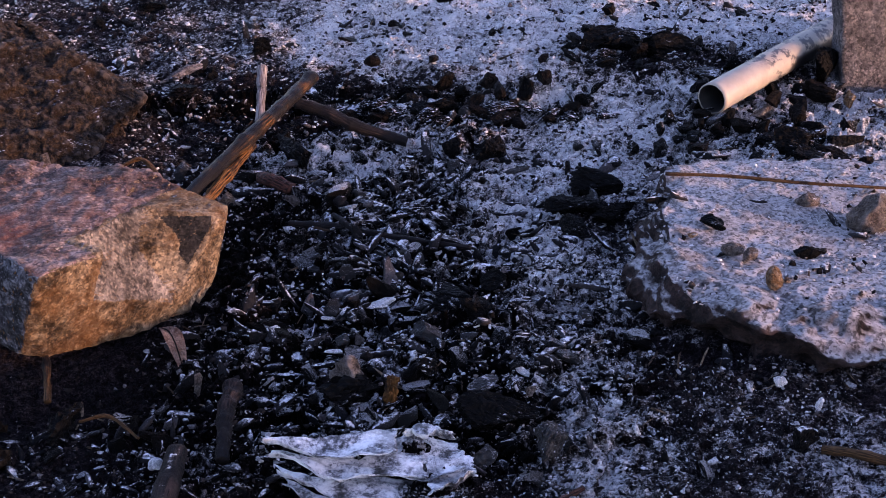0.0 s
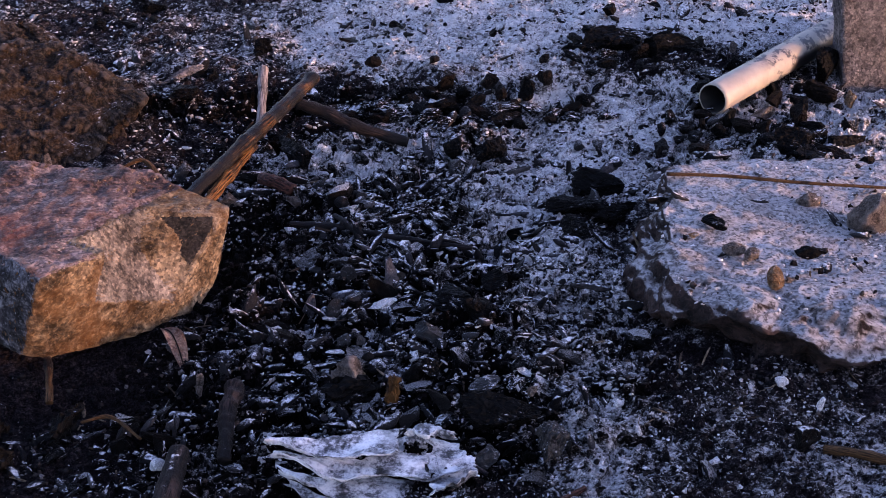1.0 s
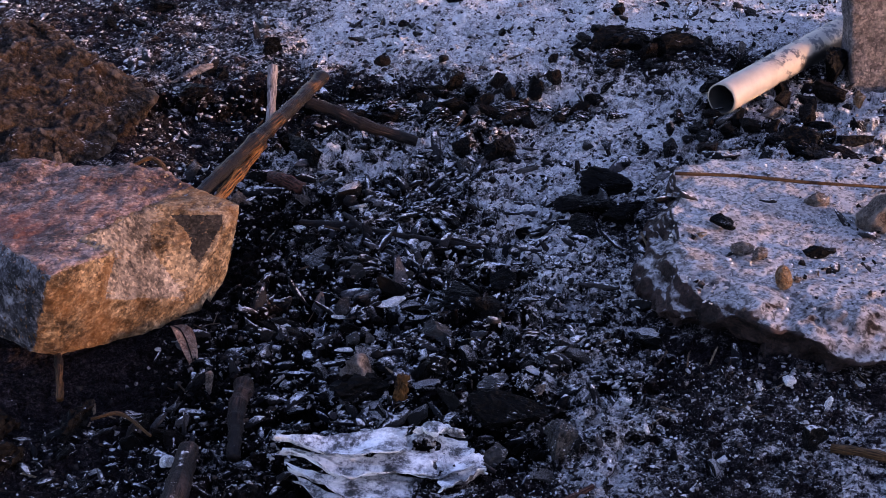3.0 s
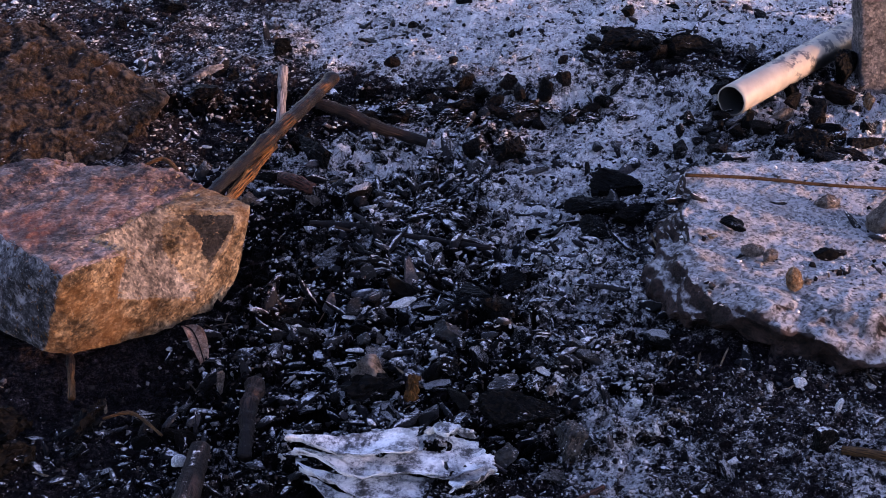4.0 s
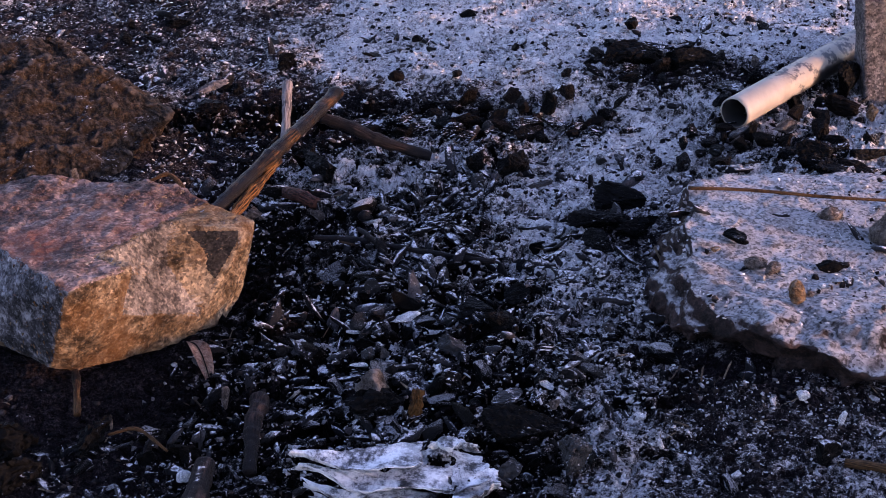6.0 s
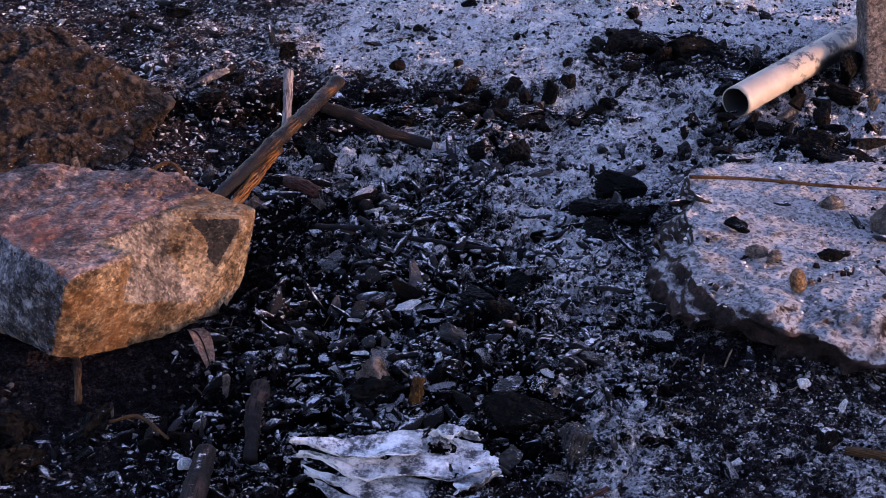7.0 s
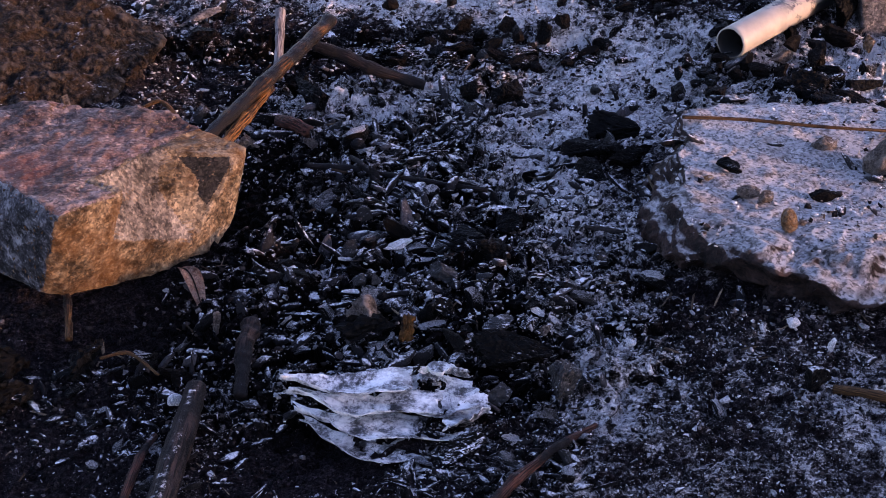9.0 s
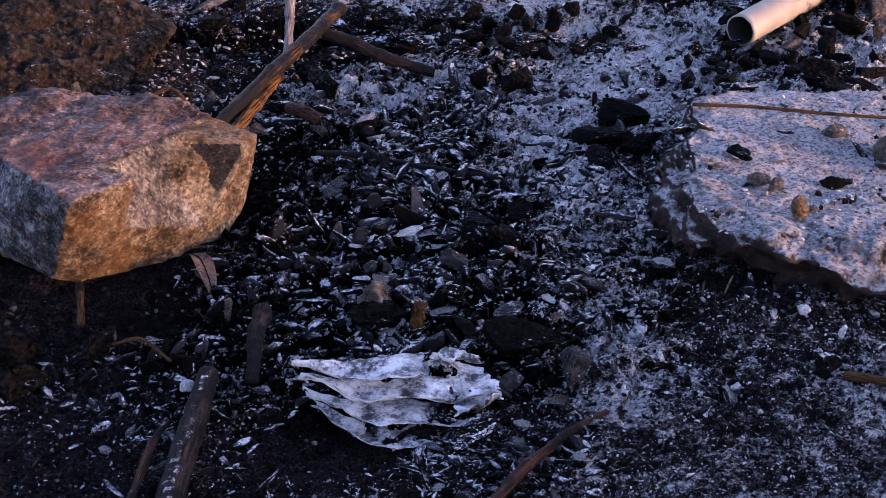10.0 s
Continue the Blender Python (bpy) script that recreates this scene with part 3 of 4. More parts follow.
def ash_slab():
    cs = [(0.312, 1.505, 0.036), (0.298, 1.40, 0.036), (0.292, 1.31, 0.032), (0.284, 1.50, 0.002), (0.262, 1.40, 0.0), (0.258, 1.31, 0.002), (0.272, 1.48, -0.03), (0.256, 1.38, -0.03), (0.330, 1.60, 0.040), (0.40, 1.655, 0.030), (0.70, 1.66, 0.02), (0.315, 1.262, 0.034), (0.355, 1.222, 0.030), (0.404, 1.192, 0.022), (0.47, 1.180, 0.014), (0.75, 1.19, 0.0), (0.75, 1.3, 0.035), (0.47, 1.24, 0.034), (0.75, 1.6, 0.025), (0.305, 1.36, -0.04), (0.345, 1.29, -0.04), (0.41, 1.235, -0.03), (0.6, 1.25, -0.04), (0.34, 1.6, -0.03), (0.7, 1.6, -0.03)]
    bm = hull(cs, 0.0, 0.0055, 0.003, 30, 2.0)
    for v in bm.verts:
        w = v.co * 46
        v.co += Vector((noise.noise(w), noise.noise(w + Vector((3, 8, 5))), 0)) * 0.007
        w = v.co * 17
        v.co += Vector((noise.noise(w), noise.noise(w + Vector((9, 4, 2))), 0)) * 0.016
        if v.co.z > 0.0:
            d = math.exp(-(((v.co.x - 0.47) / 0.11) ** 2) - ((v.co.y - 1.40) / 0.09) ** 2)
            v.co.z -= 0.012 * d
            v.co.z += 0.010 * noise.fractal(v.co * 24, 0.8, 2.1, 4) * (1 - ss(0.30, 0.37, v.co.x) * ss(1.25, 1.33, v.co.y))
            v.co.z += 0.0009 * noise.fractal(v.co * 160, 0.7, 2.1, 3)
        else:
            v.co += Vector((0.010, 0.012, 0)) * noise.fractal(v.co * 40, 0.8, 2.1, 4)
    tagged(part("stone_slab", bm, SLAB), "low flat stone slab thickly covered in white ash", "stone")


def drain_pipe():
    """Plastic pipe, open at the mouth, with a scorched stretch near its far end."""
    a, b = Vector((0.440, 1.868, 0.031)), Vector((0.76, 2.205, 0.052))
    ax = (b - a).normalized()
    side = ax.cross(Vector((0, 0, 1))).normalized()
    up = side.cross(ax)
    R, T, S, N = 0.0235, 0.0022, 40, 60
    ln = (b - a).length
    root = new("pipe")
    root.location = a
    tagged(root, "cream plastic drain pipe with a scorched open end", "pipe")

    def tube(r0, r1, name, mat):
        bm = bmesh.new()
        rings = []
        for k in range(N + 1):
            c = ax * ln * k / N
            for r in (r0,):
                ring = []
                for s in range(S):
                    th = s / S * math.tau
                    d = side * math.cos(th) + up * math.sin(th)
                    w = 1 + 0.012 * noise.noise((c + d * r) * 25)
                    end = 0.0012 * noise.noise((math.cos(th) * 3, math.sin(th) * 3, 5)) if k == 0 else 0
                    ring.append(bm.verts.new(c + ax * end + d * r * w))
                rings.append(ring)
        for k in range(N):
            for s in range(S):
                f = (rings[k][s], rings[k][(s + 1) % S], rings[k + 1][(s + 1) % S], rings[k + 1][s])
                bm.faces.new(f if r0 > r1 else f[::-1])
        if r0 > r1:
            lip = [bm.verts.new(v.co * 1.0 - (v.co - ax * v.co.dot(ax)).normalized() * T) for v in rings[0]]
            for s in range(S):
                bm.faces.new((rings[0][(s + 1) % S], rings[0][s], lip[s], lip[(s + 1) % S]))
            mid = bm.verts.new(ax * ln)
            for s in range(S):
                bm.faces.new((rings[-1][s], rings[-1][(s + 1) % S], mid))
        bm.normal_update()
        return part(name, bm, mat, root)

    tube(R, R - T, "outer_wall", PIPE)
    tube(R - T, R, "inner_wall", PIPE_IN)


def pipe_material(name, base, scorch_at):
    m, nt, b = make(name)
    v = place(nt)
    g = grain(nt, 30, 6, 0.6, v)
    col = ramp(nt, g, [(0.3, tuple(0.72 * c for c in base)), (0.6, base)])
    if scorch_at:
        sep = nt.nodes.new("ShaderNodeSeparateXYZ")
        nt.links.new(v, sep.inputs[0])
        along = calc(nt, "ADD", sep.outputs[1], calc(nt, "MULTIPLY", g, 0.09))
        burn = ramp(nt, along, [(scorch_at, (0.0,)), (scorch_at + 0.02, (1.0,))])
        blot = ramp(nt, grain(nt, 38, 5, 0.7, v), [(0.5, (0.0,)), (0.56, (1.0,))])
        col = mix(nt, calc(nt, "MULTIPLY", burn, blot), col, (0.03, 0.03, 0.033))
        under = calc(nt, "SUBTRACT", sep.outputs[2], calc(nt, "MULTIPLY", sep.outputs[1], 0.062))
        under = calc(nt, "ADD", under, calc(nt, "MULTIPLY", grain(nt, 26, 4, 0.6, v), 0.02))
        melt = calc(nt, "MULTIPLY", ramp(nt, calc(nt, "ADD", under, 0.5), [(0.515, (1.0,)), (0.518, (0.0,))]), ramp(nt, along, [(0.16, (0.0,)), (0.17, (1.0,))]))
        col = mix(nt, melt, col, (0.004, 0.004, 0.004))
        spots = ramp(nt, grain(nt, 120, 6, 0.7, v), [(0.64, (0.0,)), (0.74, (0.8,))])
        col = mix(nt, spots, col, (0.12, 0.1, 0.09))
    nt.links.new(col, b.inputs["Base Color"])
    b.inputs["Roughness"].default_value = 0.5
    relief(nt, b, g, 0.25, 0.002)
    return m


PIPE = pipe_material("cream_plastic", (0.27, 0.235, 0.19), 0.11)
PIPE_IN = pipe_material("dark_inner_plastic", (0.03, 0.028, 0.026), 0)

burnt_rock()
earth_boulder()
ash_slab()
drain_pipe()


def block():
    bm = hull([(0.672, 1.990, -0.02), (0.88, 1.975, -0.02), (0.675, 2.055, -0.02), (0.88, 2.045, -0.02), (0.646, 1.992, 0.165), (0.88, 1.98, 0.17), (0.650, 2.055, 0.165), (0.88, 2.045, 0.17)], 0.004, 0.006, 0.0024, 40, 6)
    tagged(part("masonry_block", bm, BLOCK), "weathered pale masonry block standing in ash", "block")


block()

# ---- branches and twigs ----
limb("branch", [(-0.292, 1.630, -0.012), (-0.221, 1.745, 0.024), (-0.180, 1.825, 0.040), (-0.143, 1.912, 0.052)], [0.0098, 0.0104, 0.0100, 0.0100], BRANCH,
     "scorched brown branch leaning up from the ground", knots=((0.3, 0.15), (0.98, 0.2)), sides=20, rings=70, amp=0.16)
# stub in orange wood, the sun's gold put into its colour
limb("branch_stub", [(-0.272, 1.605, -0.018), (-0.245, 1.68, -0.004), (-0.216, 1.758, 0.010)], [0.0085, 0.0075, 0.006], SPLINTER_SUNLIT, "short scorched branch lying beneath a longer one", amp=0.3, knots=((0.5, 0.25),))
limb("ashen_stick", [(-0.224, 1.90, -0.035), (-0.226, 1.96, -0.004), (-0.228, 2.02, 0.028)], [0.0075, 0.007, 0.0085], BRANCH_PALE, "grey ashen stick standing behind a branch", amp=0.2)
limb("charred_branch", [(-0.165, 1.885, 0.022), (-0.12, 1.876, 0.010), (-0.086, 1.866, -0.004), (-0.045, 1.862, -0.018), (-0.004, 1.858, -0.03)], [0.009, 0.0095, 0.009, 0.0085, 0.007], BRANCH_DARK, "charred branch half buried in ash", amp=0.25, knots=((0.5, 0.2),))
limb("twig", [(-0.155, 1.603, -0.036), (-0.105, 1.583, -0.03), (-0.061, 1.564, -0.028), (0.0, 1.535, -0.026), (0.076, 1.503, -0.022)], [0.0045, 0.0055, 0.004, 0.0038, 0.003], BRANCH_DARK, "long thin charred twig lying on charcoal", category="twig", amp=0.3, rings=60)
limb("twig", [(-0.098, 1.60, -0.022), (-0.082, 1.572, -0.020), (-0.062, 1.545, -0.030)], [0.0025, 0.004, 0.003], BRANCH_DARK, "short dark twig lying across a longer one", category="twig", amp=0.3)
limb("branch_stub", [(-0.207, 1.748, -0.036), (-0.185, 1.722, -0.030), (-0.160, 1.70, -0.032)], [0.009, 0.0095, 0.0085], BRANCH_RED, "broken reddish branch stub among charcoal", amp=0.25)
limb("dry_stem", [(0.322, 1.568, 0.047), (0.40, 1.562, 0.046), (0.488, 1.545, 0.044), (0.60, 1.535, 0.040)], [0.0024, 0.0021, 0.0023, 0.0017], STRAW, "straight dry brown stem lying on ash", category="twig", sides=10, amp=0.2)
limb("thick_stick", [(-0.222, 1.094, -0.030), (-0.224, 1.03, -0.032), (-0.228, 0.96, -0.036), (-0.232, 0.86, -0.045)], [0.010, 0.0125, 0.013, 0.013], BRANCH_DARK, "thick bark-covered stick dusted with ash", amp=0.09, rings=60, sides=18)
limb("twig", [(-0.252, 1.03, -0.040), (-0.258, 0.99, -0.034), (-0.262, 0.92, -0.034), (-0.27, 0.86, -0.04)], [0.003, 0.0042, 0.0038, 0.004], BRANCH_RED, "thin bent twig beside a thicker stick", category="twig", amp=0.25)
limb("twig", [(0.160, 1.012, -0.016), (0.122, 0.974, -0.012), (0.085, 0.935, -0.014), (0.05, 0.885, -0.018)], [0.0028, 0.0042, 0.0048, 0.0058], BRANCH_RED, "reddish twig with peeling bark", category="twig", amp=0.3, knots=((0.35, 0.3), (0.7, 0.25)))
limb("twig", [(0.388, 1.052, -0.004), (0.425, 1.034, 0.0), (0.50, 1.00, -0.002)], [0.0045, 0.005, 0.0045], STRAW, "short ochre twig lying in ash", category="twig", amp=0.25)
limb("stalk", [(-0.396, 1.288, -0.026), (-0.388, 1.262, -0.036), (-0.378, 1.215, -0.052)], [0.003, 0.0048, 0.0038], STRAW, "brown dry stalk standing beneath a rock", category="stalk", amp=0.3)
limb("root", [(-0.385, 1.70, 0.005), (-0.362, 1.705, 0.012), (-0.342, 1.69, 0.0), (-0.330, 1.66, -0.02)], [0.002, 0.004, 0.0042, 0.003], STRAW, "bent pale dry root behind a rock", category="root", amp=0.4)
limb("charred_stick", [(-0.181, 1.208, -0.03), (-0.183, 1.16, -0.028), (-0.180, 1.095, -0.042)], [0.010, 0.0085, 0.006], BRANCH_DARK, "dark violet-grey charred stick", amp=0.4, rings=60, sides=16)
limb("twig", [(-0.33, 1.155, -0.036), (-0.30, 1.155, -0.03), (-0.265, 1.125, -0.036)], [0.0016, 0.0022, 0.0015], STRAW, "thin curved dry twig", category="twig", amp=0.2)


# ---- burnt crumpled sheet ----
def sheet_material():
    m, nt, b = make("charred_sheet")
    v = place(nt)
    g = grain(nt, 42, 7, 0.7, v)
    f = grain(nt, 260, 6, 0.8, v)
    col = ramp(nt, calc(nt, "ADD", calc(nt, "MULTIPLY", g, 0.65), calc(nt, "MULTIPLY", f, 0.35)), [(0.41, (0.010, 0.010, 0.011)), (0.46, (0.16, 0.16, 0.17)), (0.50, (0.52, 0.52, 0.52)), (0.57, (0.80, 0.79, 0.77))])
    stain = ramp(nt, grain(nt, 19, 6, 0.7, v), [(0.53, (0.0,)), (0.62, (0.6,))])
    col = mix(nt, stain, col, (0.05, 0.05, 0.056))
    nt.links.new(col, b.inputs["Base Color"])
    b.inputs["Roughness"].default_value = 0.5
    relief(nt, b, calc(nt, "ADD", g, f), 0.7, 0.003)
    return m


SHEET = sheet_material()


def sheet_layer(root, u0, u1, v0, v1, z0, lift, seed, edge=0.12, n=56):
    """One torn layer: back edge at v0, front lip at v1, the lip curled up by lift."""
    bm = bmesh.new()
    rows = []
    for j in range(n // 2 + 1):
        row = []
        for i in range(n + 1):
            u, v = i / n, j / (n // 2)
            tear0 = edge * noise.fractal((u * 3 + seed, 0, seed), 0.8, 2.2, 4)
            tear1 = edge * noise.fractal((u * 3 + seed, 3, seed), 0.9, 2.4, 3)
            uu = u0 + (u1 - u0) * u + 0.035 * noise.fractal((v * 5, seed, 1), 0.8, 2, 3) * (2 * u - 1) ** 2
            vv = (v0 + tear0 * 0.5) * (1 - v) + (v1 + tear1) * v
            back = 1.110 - 0.008 * math.sin(uu * 7)
            front = 1.080 - 0.064 * ss(0.0, 0.45, uu) - 0.008 * ss(0.4, 0.8, uu) + 0.03 * ss(0.85, 1.05, uu)
            x, y = -0.136 + 0.188 * uu, back + (front - back) * vv
            z = z0 - 0.007 - 0.012 * vv + lift * 2.6 * v**4 + 0.0042 * noise.noise((x * 22 + seed, y * 34 - x * 20, seed)) + 0.005 * abs(noise.noise((x * 11 + seed, y * 85 + x * 38, seed))) + 0.0022 * abs(noise.noise((x * 75 + seed, y * 75, seed))) + 0.0006 * noise.fractal((x * 120, y * 120, seed), 0.8, 2.2, 3)
            z += 0.0018 * math.sin(uu * 9 + seed) * math.sin(vv * 3.0)
            row.append(bm.verts.new((x, y, z)))
        rows.append(row)
    for j in range(n // 2):
        for i in range(n):
            if noise.noise((i * 0.21 + seed * 3, j * 0.3, 7)) < 0.86:
                bm.faces.new((rows[j][i], rows[j + 1][i], rows[j + 1][i + 1], rows[j][i + 1]))
    bmesh.ops.delete(bm, geom=[v for v in bm.verts if not v.link_faces], context="VERTS")
    bm.normal_update()
    sheet_solid(bm, 0.0012)
    bm.normal_update()
    return part("layer", bm, SHEET, root)


foil = new("charred_sheet")
foil.location = (0.002, -0.024, -0.002)
tagged(foil, "crumpled layered sheet burnt to white ash", "burnt sheet")
sheet_layer(foil, 0.10, 1.00, 0.62, 1.04, -0.024, 0.003, 1.3, edge=0.06)
sheet_layer(foil, 0.06, 0.92, 0.42, 0.86, -0.016, 0.004, 4.1, edge=0.07)
sheet_layer(foil, 0.03, 0.80, 0.22, 0.66, -0.008, 0.005, 7.7, edge=0.07)
sheet_layer(foil, 0.00, 0.66, -0.04, 0.46, 0.000, 0.005, 2.9, edge=0.07)
sheet_layer(foil, 0.50, 0.98, -0.05, 0.52, -0.010, 0.003, 5.5, edge=0.08)
sheet_layer(foil, 0.82, 1.05, 0.25, 0.90, -0.006, 0.008, 8.2)
sheet_layer(foil, 0.70, 0.94, -0.10, 0.16, 0.000, 0.005, 6.4)


# ---- leaf ----
def dry_leaf():
    bm = bmesh.new()
    N, M = 22, 6
    g = []
    for i in range(N + 1):
        t = i / N
        w = 0.0100 * math.sin(math.pi * min(1, t * 0.96 + 0.03)) ** 0.7
        c = Vector((-0.279 + 0.034 * t**0.8, 1.338 - 0.058 * t, -0.036 + 0.012 * math.sin(t * 2.6) - 0.034 * t * t))
        g.append([bm.verts.new(c + Vector((w * s, 0.25 * w * s, 0.5 * w * abs(s) ** 1.5 + 0.0008 * noise.noise((t * 9, s * 3, 2))))) for s in [k / M * 2 - 1 for k in range(M + 1)]])
    for i in range(N):
        for k in range(M):
            bm.faces.new((g[i][k], g[i][k + 1], g[i + 1][k + 1], g[i + 1][k]))
    sheet_solid(bm, 0.0006)
    bm.normal_update()
    root = new("leaf")
    tagged(root, "curled dry pinkish-brown leaf beneath a rock", "leaf")
    part("blade", bm, LEAF, root)
    pts = [(-0.279 + 0.034 * t**0.8, 1.338 - 0.058 * t - 0.0004, -0.0352 + 0.012 * math.sin(t * 2.6) - 0.034 * t * t) for t in (0, 0.25, 0.5, 0.75, 1.0)]
    part("midrib", limb_mesh(pts, [0.0009, 0.0009, 0.0008, 0.0007, 0.0004], sides=6, rings=24, amp=0.1), BRANCH_RED, root)


LEAF = stone_material("dry_leaf", [(0.3, (0.26, 0.13, 0.09)), (0.7, (0.55, 0.38, 0.3))], 50, (0.3, 0.16, 0.1), 0.1)
dry_leaf()

# ---- lumps of charcoal, stones and pebbles that stand out singly ----
G1 = "charcoal lumps in the trench"
C1 = "black cracked charcoal lump half sunk in ash"
lump("charcoal_lump", 0.062, 1.815, (0.020, 0.017, 0.020), (0, 0, 20), COAL, C1, group=G1, seed=1)
lump("charcoal_lump", 0.114, 1.795, (0.030, 0.022, 0.024), (5, 0, 70), COAL, C1, group=G1, seed=2)
lump("charcoal_log", 0.240, 1.655, (0.060, 0.026, 0.022), (0, 8, -22), COAL, "short cracked charcoal log", group=G1, seed=3)
lump("charcoal_log", 0.212, 1.586, (0.044, 0.022, 0.022), (0, 0, 8), COAL, "short cracked charcoal log", group=G1, seed=4)
lump("charcoal_lump", 0.207, 1.527, (0.028, 0.019, 0.020), (0, 0, -30), COAL, C1, group=G1, seed=5)
lump("charcoal_log", 0.254, 1.552, (0.046, 0.022, 0.022), (0, 0, 15), COAL, "short cracked charcoal log", group=G1, seed=6)
G2 = "charcoal on the ash bank"
C2 = "black charcoal lump lying on white ash"
lump("charcoal_log", 0.405, 2.085, (0.056, 0.026, 0.030), (0, -4, 6), COAL, "thick black charcoal log lying on white ash", group=G2, seed=11)
lump("charcoal_lump", 0.330, 2.120, (0.056, 0.032, 0.032), (0, 6, 14), COAL, C2, group=G2, seed=12)
lump("charcoal_lump", 0.37, 2.16, (0.03, 0.016, 0.016), (0, 0, -15), COAL_ASHY, C2, group=G2, seed=13)
lump("charcoal_lump", 0.462, 1.995, (0.040, 0.026, 0.015), (0, 0, -15), COAL_GREY, "flat grey charcoal slab beside a pipe", group=G2, seed=14)
lump("charcoal_lump", 0.505, 2.03, (0.018, 0.014, 0.014), (0, 0, 0), COAL, C2, group=G2, seed=15)
lump("charcoal_lump", 0.444, 1.955, (0.022, 0.016, 0.012), (0, 0, 40), COAL, C2, group=G2, seed=16)
lump("charcoal_lump", 0.642, 2.008, (0.038, 0.022, 0.034), (0, 12, 40), COAL, "large black charcoal lump leaning on a pipe", group=G2, seed=17)
lump("stone", 0.626, 1.93, (0.036, 0.022, 0.022), (0, 10, -20), COAL_BROWN, "sooty angular stone with a tan broken end", "stone", seed=18)
lump("stone", 0.655, 1.90, (0.012, 0.010, 0.022), (0, 10, -20), PEBBLE_TAN, "small tan stone standing upright", "stone", seed=19)
lump("stone", 0.344, 2.285, (0.020, 0.016, 0.020), (0, 0, 20), COAL_BROWN, "brown angular stone lying on white ash", "stone", seed=20)
lump("stone", 0.518, 2.10, (0.011, 0.010, 0.010), (0, 0, 20), PEBBLE, "small grey pebble behind a pipe", "pebble", seed=21)
G3 = "coals along the edge of the bank"
C3 = "brown-black charred lump on the edge of the ash bank"
for i, (x, y, s) in enumerate(((0.030, 1.99, 0.017), (0.058, 2.0, 0.022), (0.082, 1.985, 0.014), (0.118, 1.99, 0.02), (0.098, 1.955, 0.018), (0.135, 1.965, 0.016), (0.178, 1.965, 0.026), (0.205, 1.985, 0.02), (0.0, 1.98, 0.016), (0.155, 1.94, 0.014), (-0.03, 2.0, 0.012), (-0.05, 1.95, 0.014))):
    lump("charred_lump", x, y, (s, s * 0.8, s * 0.85), (10 * i, 0, 50 * i), COAL_BROWN if i % 2 else COAL, C3, group=G3, seed=30 + i)
lump("stone", -0.063, 2.11, (0.016, 0.012, 0.014), (0, 30, 20), COAL_BROWN, "small brown stone lying on white ash", "stone", seed=50)
lump("stone", 0.037, 2.10, (0.014, 0.012, 0.012), (0, 0, 20), COAL_BROWN, "small round brown stone on white ash", "stone", seed=51)
lump("charred_stump", -0.25, 2.20, (0.024, 0.018, 0.020), (0, 0, 20), COAL, "black jagged charred stump", seed=52, amp=0.3)
lump("bark_piece", -0.372, 2.095, (0.042, 0.010, 0.008), (0, -14, 24), BLOCK, "pale flat bark piece lying on soil", "bark", seed=53)
lump("charred_lump", -0.357, 2.03, (0.036, 0.022, 0.016), (0, 0, 10), COAL_BROWN, "brown charred wood lump beside pale bark", seed=54)

# things on and round the slab
ON = "pebbles on the slab"
lump("charcoal_lump", 0.357, 1.440, (0.022, 0.012, 0.012), (0, 0, -40), COAL, "black charcoal lump lying on an ashy slab", z=0.036, seed=60)
lump("charcoal_lump", 0.458, 1.385, (0.018, 0.010, 0.011), (0, 0, -10), COAL, "black charcoal lump lying on an ashy slab", z=0.026, seed=61)
lump("pebble", 0.368, 1.378, (0.0135, 0.009, 0.0075), (0, 0, -15), PEBBLE, "brown-grey pebble lying on an ashy slab", "pebble", ON, z=0.034, seed=62, cuts=8, depth=(0.6, 0.92))
lump("pebble", 0.385, 1.364, (0.0095, 0.008, 0.0085), (0, 0, 15), PEBBLE, "round pale pebble lying on an ashy slab", "pebble", ON, z=0.034, seed=63, cuts=8, depth=(0.6, 0.92))
lump("pebble", 0.396, 1.297, (0.0095, 0.008, 0.0165), (0, -14, 15), PEBBLE_TAN, "ochre pebble standing upright in ash", "pebble", ON, z=0.034, seed=64, cuts=8, depth=(0.6, 0.92))
lump("pebble", 0.413, 1.305, (0.006, 0.005, 0.006), (0, 0, 15), PEBBLE, "tiny grey pebble beside an ochre one", "pebble", ON, z=0.034, seed=65)
lump("stone", 0.489, 1.512, (0.017, 0.012, 0.012), (0, 0, 15), PEBBLE, "rounded grey stone embedded in ash", "stone", z=0.028, seed=66, cuts=8, depth=(0.6, 0.92))
lump("stone", 0.548, 1.46, (0.030, 0.028, 0.034), (0, 0, 15), PEBBLE, "large rounded ashy stone on a slab", "stone", z=0.026, seed=67)
lump("stone", 0.328, 1.416, (0.009, 0.006, 0.004), (0, 0, 15), PEBBLE_TAN, "flat reddish chip on an ashy slab", "pebble", z=0.036, seed=68)
G4 = "charcoal behind the slab"
